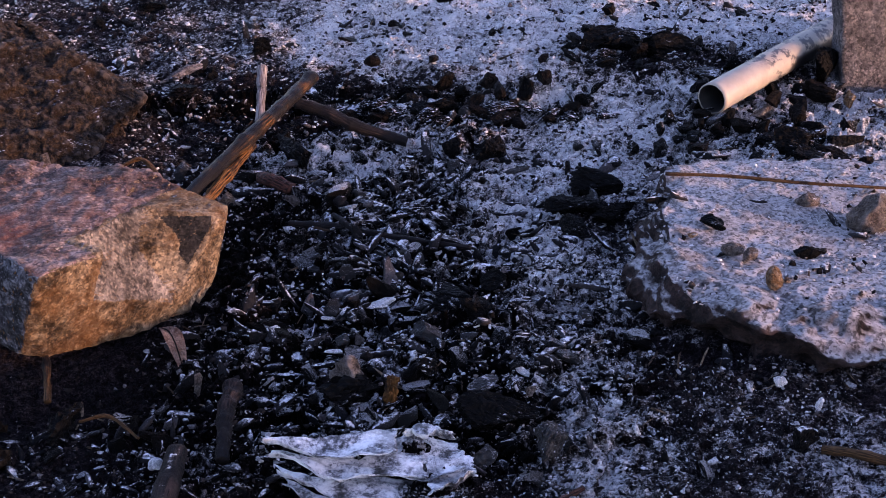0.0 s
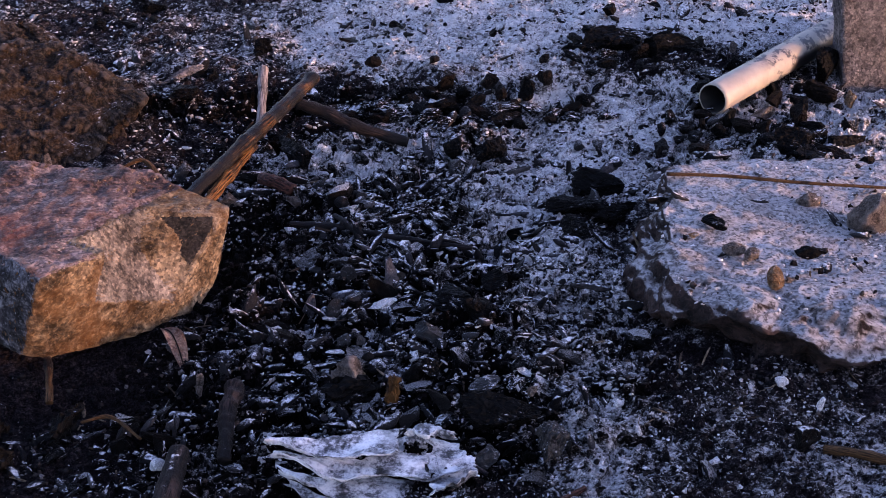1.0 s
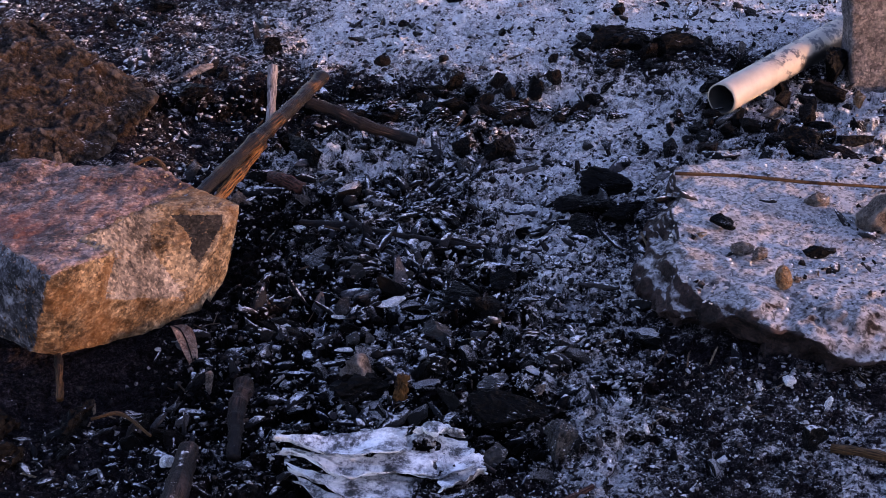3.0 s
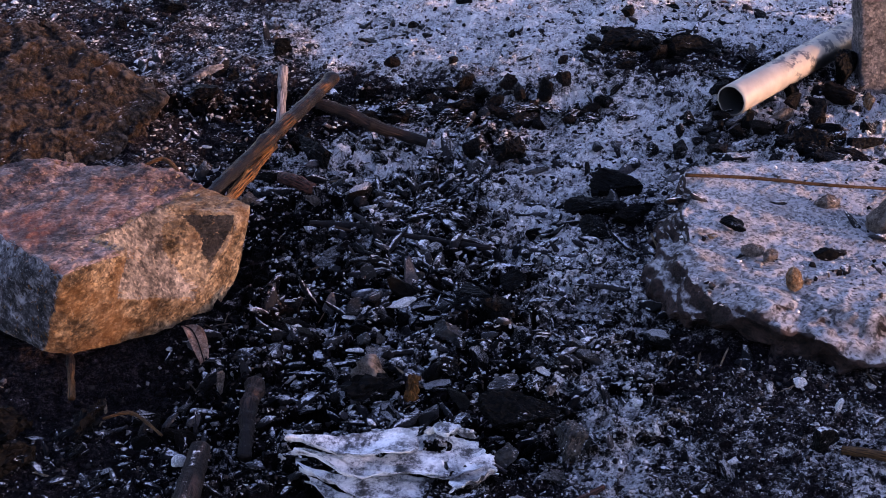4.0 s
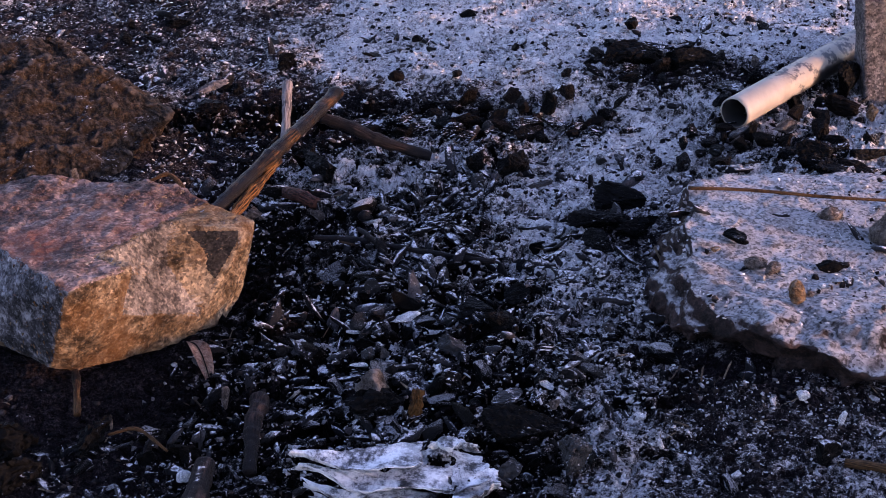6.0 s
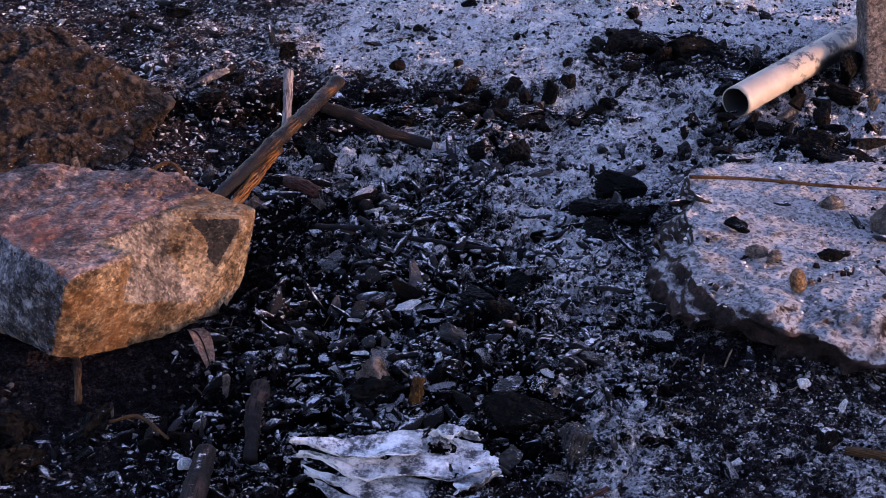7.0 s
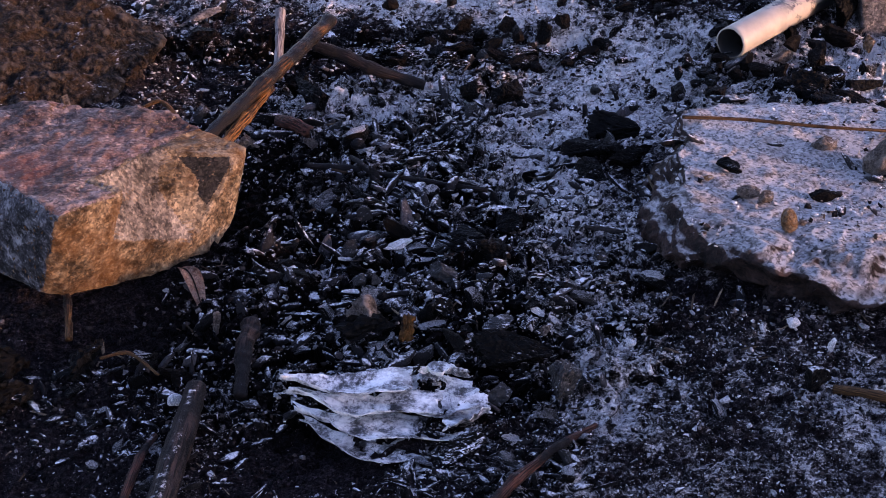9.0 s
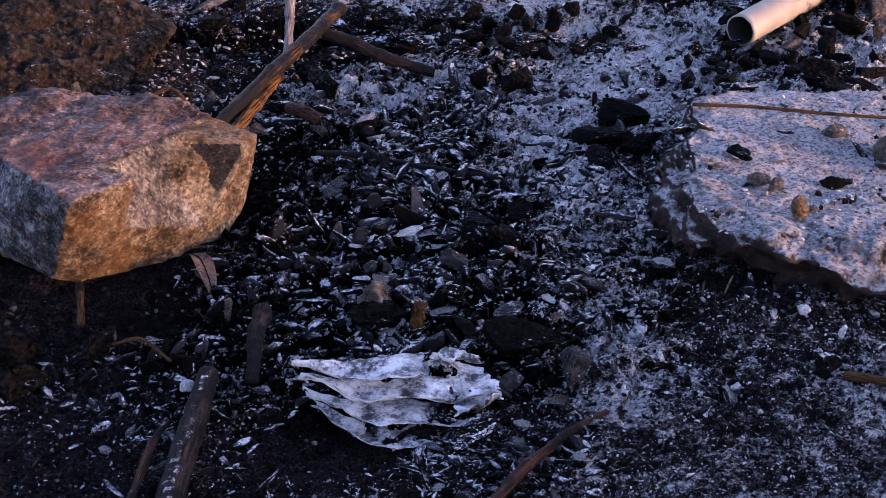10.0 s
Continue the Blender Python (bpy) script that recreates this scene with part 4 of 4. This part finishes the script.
for i, (x, y, s) in enumerate(((0.518, 1.735, 0.034), (0.40, 1.74, 0.022), (0.316, 1.775, 0.020), (0.44, 1.80, 0.018), (0.50, 1.80, 0.02), (0.56, 1.76, 0.024), (0.46, 1.84, 0.018), (0.56, 1.84, 0.026), (0.515, 1.60, 0.026), (0.55, 1.585, 0.024), (0.60, 1.66, 0.026), (0.36, 1.82, 0.014), (0.42, 1.83, 0.014), (0.62, 1.80, 0.022), (0.38, 1.86, 0.015))):
    lump("charcoal_lump", x, y, (s, s * 0.7, s * 0.7), (13 * i, 9 * i, 37 * i), (COAL, COAL_BROWN, COAL_ASHY)[i % 3], "black charcoal lump in ashy rubble behind a slab", group=G4, seed=80 + i)

# pieces in the trench
lump("slate_chip", -0.107, 1.482, (0.017, 0.016, 0.006), (24, 0, 25), COAL_GREY, "flat blue-grey slate chip tilted in charcoal", "stone chip", seed=100)
lump("stone_chip", -0.036, 1.382, (0.021, 0.012, 0.006), (8, -12, 15), WHITE, "white ashen chip lying on charcoal", "stone chip", seed=101)
lump("stone", 0.018, 1.295, (0.024, 0.018, 0.016), (20, 0, -25), COAL_GREY, "blue-grey layered stone among charcoal", "stone", seed=102)
lump("stone", -0.181, 1.325, (0.018, 0.012, 0.013), (0, 0, 10), COAL_ASHY, "ash-dusted grey stone beside a rock", "stone", seed=103)
lump("stone_chip", -0.221, 1.222, (0.007, 0.005, 0.016), (0, 8, 0), PEBBLE, "narrow grey chip standing upright", "stone chip", seed=104)
lump("shell_chip", -0.243, 1.090, (0.008, 0.004, 0.008), (-20, 0, 10), WHITE, "small round white chip beside a stick", "stone chip", seed=105, cuts=3)
wood = lump("burnt_wood", -0.060, 1.185, (0.036, 0.020, 0.022), (0, 0, 5), COAL, "burnt wood block hollowed by fire", "burnt wood", seed=106, amp=0.25)
end = lump("splintered_end", -0.018, 1.180, (0.0125, 0.010, 0.022), (0, 0, 5), SPLINTER_SUNLIT, "splintered orange-brown wood", "", seed=107, amp=0.35)
end.parent, end.matrix_parent_inverse = wood, wood.matrix_basis.inverted()
lump("stone", -0.062, 1.205, (0.034, 0.017, 0.018), (0, 6, -8), PEBBLE, "ash-crusted stone on a burnt block", "stone", seed=126, z=-0.022)
lump("charcoal_lump", 0.050, 1.375, (0.040, 0.024, 0.018), (0, 0, -20), COAL, "large black charcoal lump in the trench", group=G1, seed=108)
lump("charcoal_lump", 0.088, 1.125, (0.042, 0.024, 0.030), (0, 0, -8), COAL, "large black charred block beside a burnt sheet", seed=109)
lump("charred_lump", 0.135, 1.068, (0.020, 0.026, 0.026), (0, 14, -35), COAL_GREY, "wedge-shaped charred wood block", seed=110)
lump("stone", 0.122, 1.150, (0.009, 0.008, 0.010), (0, 0, 30), PEBBLE, "small square grey stone on a charred block", "stone", seed=111, z=-0.008)
lump("stone", 0.076, 1.068, (0.016, 0.014, 0.016), (0, 0, 30), COAL_GREY, "round blue-grey stone beside a burnt sheet", "stone", seed=112)
lump("charred_lump", 0.040, 0.985, (0.028, 0.016, 0.016), (0, -12, 22), COAL_ASHY, "flaky charred lump in front of a burnt sheet", seed=113)
lump("white_lump", 0.377, 1.170, (0.010, 0.009, 0.008), (0, 0, 0), WHITE, "white ash lump on dark soil", "ash lump", seed=114)
lump("white_lump", 0.404, 1.122, (0.006, 0.005, 0.011), (0, 0, 0), WHITE, "white ash lump on dark soil", "ash lump", seed=115)
lump("stone", 0.372, 1.06, (0.018, 0.014, 0.016), (0, 0, 0), COAL_ASHY, "grey ash-dusted stone on dark soil", "stone", seed=116)
# clods in charcoal black, in place of the shade under the rock
lump("earth_clod", -0.425, 1.140, (0.040, 0.022, 0.024), (0, 0, 10), COAL, "clod coloured black for the shade beneath a rock", "clod", seed=117, amp=0.25)
lump("earth_clod", -0.405, 1.085, (0.030, 0.024, 0.026), (0, 0, 40), COAL, "earth clod coloured dark for the shade beneath a rock", "clod", seed=118, amp=0.25)
lump("earth_clod", -0.35, 1.155, (0.030, 0.02, 0.022), (0, 0, 70), COAL, "earth clod coloured dark for the shade beneath a rock", "clod", seed=119, amp=0.25)


lump("stone", -0.476, 1.66, (0.014, 0.012, 0.045), (0, 6, 20), PEBBLE, "narrow grey stone standing between a block and a boulder", "stone", seed=127, z=-0.012)
# more pieces of the trench floor
lump("wood_sliver", 0.143, 1.745, (0.030, 0.008, 0.007), (0, -10, 18), COAL_GREY, "pale grey charred wood sliver", "burnt wood", seed=130)
lump("wood_sliver", 0.188, 1.478, (0.020, 0.006, 0.005), (0, -8, 20), WHITE, "pale ashen wood sliver", "burnt wood", seed=131)
lump("charcoal_lump", 0.104, 1.405, (0.022, 0.016, 0.015), (0, 0, 12), COAL, C1, group=G1, seed=132)
lump("stone_chip", 0.148, 1.415, (0.010, 0.008, 0.008), (0, 0, 30), WHITE, "white angular chip in charcoal", "stone chip", seed=133)
lump("charcoal_lump", 0.075, 1.335, (0.030, 0.020, 0.020), (0, 10, -30), COAL, C1, group=G1, seed=134)
lump("charred_flake", -0.019, 1.43, (0.012, 0.004, 0.017), (10, 20, 10), COAL_GREY, "thin grey-brown charred flake standing upright", "burnt flake", seed=135)
lump("charred_flake", -0.045, 1.42, (0.026, 0.014, 0.005), (12, 0, 10), COAL_GREY, "flat dark charred plate", "burnt flake", seed=136)
lump("stone_chip", -0.089, 1.36, (0.013, 0.005, 0.003), (0, 0, -8), WHITE, "thin white chip on charcoal", "stone chip", seed=137)
lump("stone", -0.075, 1.304, (0.011, 0.009, 0.010), (0, 0, 8), COAL_GREY, "small blue-grey stone among charcoal", "stone", seed=138)
lump("stone", -0.054, 1.30, (0.010, 0.008, 0.009), (0, 20, 48), COAL_GREY, "small blue-grey stone among charcoal", "stone", seed=139)
lump("stone", 0.018, 1.235, (0.018, 0.014, 0.013), (0, 0, -20), COAL_ASHY, "ash-dusted dark stone in the trench", "stone", seed=140)
lump("charcoal_lump", 0.081, 1.19, (0.020, 0.014, 0.010), (0, -10, 10), COAL_GREY, "flat ashy charcoal lump", group=G1, seed=141)
lump("charcoal_lump", 0.110, 1.195, (0.018, 0.012, 0.009), (0, 0, 30), COAL_ASHY, "flat charcoal lump with ash on top", group=G1, seed=142)
lump("stone_chip", 0.119, 1.22, (0.013, 0.005, 0.004), (0, 12, -35), WHITE, "bright white chip on dark soil", "stone chip", seed=143)
lump("white_lump", 0.134, 1.265, (0.008, 0.007, 0.006), (0, 0, 0), WHITE, "white ash lump on dark soil", "ash lump", seed=144)
lump("white_lump", 0.209, 1.145, (0.009, 0.007, 0.006), (0, 0, 0), WHITE, "white ash lump on dark soil", "ash lump", seed=145)
lump("white_lump", 0.193, 1.308, (0.007, 0.005, 0.004), (0, 0, 0), WHITE, "white ash lump on dark soil", "ash lump", seed=146)
lump("stone", 0.198, 1.322, (0.012, 0.010, 0.008), (0, 0, 0), COAL_GREY, "small grey stone beside a white lump", "stone", seed=147)
lump("stone", -0.226, 1.765, (0.028, 0.016, 0.016), (0, 0, 8), COAL_ASHY, "ash-topped dark stone beside a branch stub", "stone", seed=148)
lump("stone", -0.246, 1.685, (0.020, 0.014, 0.014), (0, 0, -20), PEBBLE, "grey stone behind a broken block", "stone", seed=149)
lump("charred_log", -0.165, 1.83, (0.055, 0.020, 0.024), (0, 8, -52), COAL, "thick black charred log beneath a branch", "log", seed=150)
lump("stone_chip", -0.150, 1.342, (0.012, 0.006, 0.005), (0, 0, -10), WHITE, "white chip on charcoal", "stone chip", seed=151)
lump("stone_chip", -0.079, 1.285, (0.014, 0.004, 0.003), (0, 0, 4), WHITE, "thin bright white chip on charcoal", "stone chip", seed=152)
lump("charcoal_lump", 0.006, 1.625, (0.026, 0.016, 0.016), (0, 0, 15), COAL_ASHY, C1, group=G1, seed=153)
lump("charcoal_lump", -0.048, 1.622, (0.020, 0.014, 0.014), (0, 0, 35), COAL, C1, group=G1, seed=154)
lump("stone", -0.157, 1.68, (0.012, 0.010, 0.012), (0, 0, 0), PEBBLE, "pale ashy stone beside a stub", "stone", seed=155)
lump("stone", -0.118, 1.675, (0.013, 0.010, 0.012), (0, 0, 50), COAL_ASHY, "ashy dark stone in the trench", "stone", seed=156)
lump("charcoal_lump", -0.19, 1.90, (0.018, 0.014, 0.016), (0, 0, 50), COAL, C1, group=G1, seed=157)
# stones and coals far out on the bank and behind the boulder
for i, (px, py, s, m) in enumerate(((-0.105, 2.43, 0.017, COAL_BROWN), (-0.03, 2.31, 0.012, COAL), (0.14, 2.23, 0.013, COAL), (0.06, 2.43, 0.018, COAL), (-0.47, 2.45, 0.03, COAL), (0.215, 2.07, 0.014, COAL), (0.245, 1.935, 0.012, COAL_BROWN), (0.43, 2.34, 0.013, COAL), (0.48, 2.335, 0.012, COAL), (0.50, 2.24, 0.012, COAL), (-0.55, 2.36, 0.022, COAL), (-0.50, 2.36, 0.018, COAL_BROWN), (0.31, 2.04, 0.022, COAL), (-0.32, 2.10, 0.02, COAL), (0.27, 2.16, 0.02, COAL_BROWN), (0.30, 2.2, 0.024, COAL), (0.255, 2.12, 0.016, COAL), (0.36, 2.02, 0.014, COAL))):
    lump("charred_lump", px, py, (s * (0.9 + 0.7 * abs(math.sin(i * 1.9))), s * 0.7, s * (0.4 + 0.3 * abs(math.sin(i * 2.3)))), (6 * (i % 3), 9 * math.sin(i), 47 * i), m, "dark charred lump lying on pale ash", group=G2, seed=170 + i, lift=0.25, amp=0.16)
for i, (px, py, s, m) in enumerate(((0.285, 2.10, 0.022, COAL), (0.36, 2.07, 0.024, COAL_BROWN), (0.45, 2.07, 0.018, COAL), (0.31, 2.065, 0.016, COAL_ASHY), (0.41, 2.145, 0.02, COAL), (0.47, 2.13, 0.014, COAL_BROWN), (0.26, 2.07, 0.014, COAL), (0.39, 2.035, 0.012, COAL), (0.435, 2.03, 0.012, COAL_ASHY))):
    lump("charred_lump", px, py, (s * (1.1 + 0.7 * abs(math.sin(i * 2.9))), s * 0.8, s * 0.75), (8 * math.sin(i), 10 * math.cos(i), 53 * i), m, "jagged black coal in a heap on pale ash", group="coals heaped on the ash bank", seed=250 + i, lift=0.35, amp=0.2)
for i, (px, py, s, m) in enumerate(((0.47, 1.70, 0.02, COAL), (0.54, 1.70, 0.03, COAL), (0.58, 1.715, 0.024, COAL_BROWN), (0.50, 1.77, 0.022, COAL), (0.405, 1.79, 0.016, COAL), (0.43, 1.86, 0.016, COAL_BROWN), (0.40, 1.82, 0.018, COAL), (0.47, 1.82, 0.018, COAL_BROWN), (0.60, 1.75, 0.03, COAL), (0.53, 1.64, 0.024, COAL_BROWN), (0.38, 1.79, 0.013, COAL), (0.35, 1.77, 0.018, COAL), (0.57, 1.80, 0.02, COAL))):
    lump("charcoal_lump", px, py, (s * (1.0 + 0.6 * abs(math.sin(i * 1.3))), s * 0.75, s * 0.7), (11 * math.sin(i), 14 * math.cos(i), 71 * i), m, "black charcoal lump in ashy rubble behind a slab", group=G4, seed=270 + i, lift=0.4)
G5 = "rubble beneath the pipe"
for i, (px, py, s, m) in enumerate(((0.49, 1.945, 0.017, COAL), (0.545, 1.915, 0.02, COAL_BROWN), (0.51, 1.93, 0.016, COAL_GREY), (0.52, 1.86, 0.022, PEBBLE), (0.445, 1.90, 0.014, COAL), (0.58, 1.90, 0.018, COAL), (0.47, 1.905, 0.012, COAL_ASHY), (0.55, 1.96, 0.02, COAL), (0.59, 1.96, 0.018, COAL_ASHY), (0.415, 1.90, 0.012, COAL))):
    lump("rubble_stone", px, py, (s * 1.3, s * 0.8, s * 0.7), (0, 8 * i, 61 * i), m, "dark angular stone in ashy rubble beneath a pipe", "stone", G5, seed=200 + i)
# eroded edge of the ash bank
for i in range(26):
    t = i / 25
    px = -0.12 + 0.40 * t + 0.008 * math.sin(i * 5.1)
    py = 1.955 - 0.04 * math.sin(7 * px) + 0.02 * math.sin(i * 2.7)
    s = 0.011 + 0.008 * abs(math.sin(i * 3.3))
    lump("charred_lump", px, py, (s * (1.1 + 0.9 * abs(math.sin(i * 1.7))), s, s * 0.85), (14 * math.sin(i), 12 * math.cos(i), 40 * math.sin(i * 1.3)), (COAL, COAL_ASHY, COAL_BROWN, COAL_ASHY)[i % 4], C3, group=G3, seed=220 + i, lift=0.4, amp=0.16)

# ---- loose bits ----
def bits(name, mat, count, sizes, density, label, seed, flat=0.5, long=1.0, region=(-0.75, 0.9, 0.82, 2.9), sink=0.2, tilt=25.0, on_top=True, fine=True):
    """Thousands of loose fragments as one mesh, strewn where density(x, y) allows."""
    rng = np.random.RandomState(seed)
    shapes = []
    for k in range(14):
        bm = bmesh.new()
        if fine:
            bmesh.ops.create_cube(bm, size=1.5)
            for v in bm.verts:
                v.co = Vector([c * (0.35 + 0.9 * rng.rand()) for c in v.co])
            bmesh.ops.triangulate(bm, faces=bm.faces[:])
        else:
            bm.free()
            bm = chunk_mesh(random.Random(seed * 100 + k), (1, 1, 1), cuts=9, amp=0.16, freq=1.9, subdiv=2, depth=(0.3, 0.75))
        shapes.append((np.array([v.co[:] for v in bm.verts]), np.array([[v.index for v in f.verts] for f in bm.faces])))
        bm.free()
    verts, faces, base, made = [], [], 0, 0
    while made < count:
        # the smallest bits lie thickest where the ground is most broken up
        y = region[2] * (region[3] / region[2]) ** rng.rand()
        x = (rng.rand() * 2 - 1) * (0.36 * y + 0.04)
        if rng.rand() > density(x, y):
            continue
        s = sizes[0] * (sizes[1] / sizes[0]) ** (rng.rand() ** 1.7) * (0.75 + 0.25 * y) * (0.58 + 0.42 * ss(0.95, 1.25, y))
        sc = Vector((s * (1 + (long - 1) * rng.rand()), s * (0.55 + 0.45 * rng.rand()), s * (flat * (0.5 + 0.5 * rng.rand()))))
        e = Euler((radians(rng.normal(0, tilt)), radians(rng.normal(0, tilt)), rng.rand() * math.tau)).to_matrix()
        m = np.array(e) * np.array(sc)
        co, fa = shapes[rng.randint(14)]
        z = rough_height(x, y) + sc.z * (1 - 2 * sink) * 0.5
        if on_top and over_slab(x, y):
            z = max(z, slab_top(x, y))
        verts.append(co @ m.T + np.array((x, y, z)))
        faces.append(fa + base)
        base += len(co)
        made += 1
    co, tri = np.concatenate(verts).astype(np.float32), np.concatenate(faces).astype(np.int32)
    me = bpy.data.meshes.new(name)
    me.vertices.add(len(co)), me.loops.add(tri.size), me.polygons.add(len(tri))
    me.vertices.foreach_set("co", co.ravel())
    me.loops.foreach_set("vertex_index", tri.ravel())
    me.polygons.foreach_set("loop_start", np.arange(0, tri.size, 3, dtype=np.int32))
    me.update(calc_edges=True)
    me.materials.append(mat)
    return tagged(new(name, me), label, name.replace("_", " "), kind="stuff")


def over_slab(x, y):
    return x > 0.29 and 1.24 < y < 1.62


def slab_top(x, y):
    return 0.034 - 0.010 * math.exp(-(((x - 0.45) / 0.10) ** 2) - ((y - 1.42) / 0.09) ** 2)


def in_rock(x, y):
    return (x < -0.2 and 1.27 < y < 1.56 and x < -0.2 - 0.9 * max(0, 1.42 - y)) or (x < -0.42 and 1.72 < y < 2.1)


def d_coal(x, y):
    if in_rock(x, y):
        return 0.0
    if over_slab(x, y):
        return 0.012
    if hollow(x, y) > 0.3:
        return 0.0
    bank = 0.12 - 0.10 * ss(1.98, 2.1, y) + 0.5 * ss(1.98, 2.1, y) * ss(0.15, 0.45, noise.noise((x * 5, y * 5, 2)))
    return (bank + 0.88 * math.exp(-(((x - 0.02) / 0.2) ** 2)) * (1 - ss(1.75, 2.0, y))) * (1 - 0.7 * ash_amount(x, y)) * (0.25 + 0.75 * ss(-0.1, 0.25, noise.noise((x * 9, y * 9, 5)))) * (1 - 0.8 * ss(0.1, 0.24, x) * (1 - ss(1.35, 1.5, y)))


def d_ash(x, y):
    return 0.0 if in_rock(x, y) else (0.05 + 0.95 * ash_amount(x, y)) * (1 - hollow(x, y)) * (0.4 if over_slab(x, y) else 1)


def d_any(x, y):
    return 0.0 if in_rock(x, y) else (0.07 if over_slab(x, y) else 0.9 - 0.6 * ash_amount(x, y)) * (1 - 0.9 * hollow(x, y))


BITS_COAL = stuff_material("charcoal_bits", [(0.0, (0.002, 0.002, 0.002)), (0.5, (0.004, 0.0038, 0.004)), (0.85, (0.018, 0.017, 0.018)), (1.0, (0.09, 0.085, 0.09))], rough=0.5, flecks=0.60)
BITS_ASH = stuff_material("ash_crumbs", [(0.0, (0.2, 0.19, 0.19)), (0.5, (0.5, 0.48, 0.47)), (1.0, (0.86, 0.84, 0.83))], rough=0.9, grime=0.4)
BITS_SOIL = stuff_material("soil_crumbs", [(0.0, (0.001, 0.0009, 0.0009)), (0.6, (0.006, 0.0046, 0.0043)), (0.85, (0.09, 0.07, 0.06)), (1.0, (0.3, 0.28, 0.27))], rough=0.85, flecks=0.36)
BITS_WHITE = stuff_material("white_chips", [(0.0, (0.4, 0.39, 0.38)), (1.0, (0.82, 0.81, 0.8))], rough=0.8)
bits("soil_crumbs", BITS_SOIL, 26000, (0.0009, 0.005), d_any, "fine dark crumbs of burnt soil", 1, flat=0.8)
bits("charcoal_fragments", BITS_COAL, 5200, (0.0022, 0.014), d_coal, "black and grey charcoal fragments strewn on soil", 2, flat=0.6, long=2.8, tilt=28, fine=False)
bits("ash_crumbs", BITS_ASH, 42000, (0.0006, 0.0036), d_ash, "pale crumbs of ash strewn over burnt ground", 3, flat=0.5, long=1.7, tilt=26)
bits("white_chips", BITS_WHITE, 800, (0.0022, 0.0085), d_ash, "small white chips scattered on burnt soil", 4, flat=0.4, long=1.8, tilt=24)
bits("straw_bits", stuff_material("straw_bits", [(0.0, (0.03, 0.02, 0.015)), (0.7, (0.12, 0.08, 0.05)), (1.0, (0.35, 0.26, 0.17))]), 500, (0.0012, 0.0025), d_any, "tiny charred stems and straw bits", 5, flat=0.8, long=14)


def single_fragments(count):
    """Charcoal fragments large enough to pick up one by one, strewn in the trench and on the ash."""
    rng = random.Random(77)
    kinds = [(COAL, "jagged black charcoal fragment dusted with ash", 5), (COAL_ASHY, "dark charcoal fragment covered in ash", 4), (COAL_GREY, "grey flaky charcoal fragment", 3), (COAL_BROWN, "brown half-burnt wood fragment", 2)]
    meshes = []
    for mat, label, n in kinds:
        for _ in range(n):
            proto = part("charcoal_fragment", chunk_mesh(rng, (1, 1, 1), cuts=10, amp=0.12, freq=1.9, subdiv=3, depth=(0.3, 0.75)), mat, smooth=False)
            meshes.append((proto.data, label))
            bpy.data.objects.remove(proto)
    made = 0
    while made < count:
        y = 0.86 * (2.5 / 0.86) ** rng.random()
        x = rng.uniform(-1, 1) * 0.34 * y
        if in_rock(x, y) or over_slab(x, y) or hollow(x, y) > 0.3 or (-0.16 < x < 0.075 and 0.94 < y < 1.12) or rng.random() > 0.02 + d_coal(x, y):
            continue
        me, label = rng.choice(meshes)
        s = rng.uniform(0.0065, 0.0165) * (0.6 + 0.4 * ss(0.95, 1.25, y))
        ob = new("charcoal_fragment", me)
        ob.matrix_world = pose(x, y, rough_height(x, y) + s * 0.25, rng.gauss(0, 25), rng.gauss(0, 25), rng.uniform(0, 360)) @ Matrix.Diagonal((s * rng.uniform(0.9, 2.3), s, s * rng.uniform(0.35, 0.8), 1))
        tagged(ob, label, "charcoal", "charcoal fragments on the ground")
        made += 1


single_fragments(290)
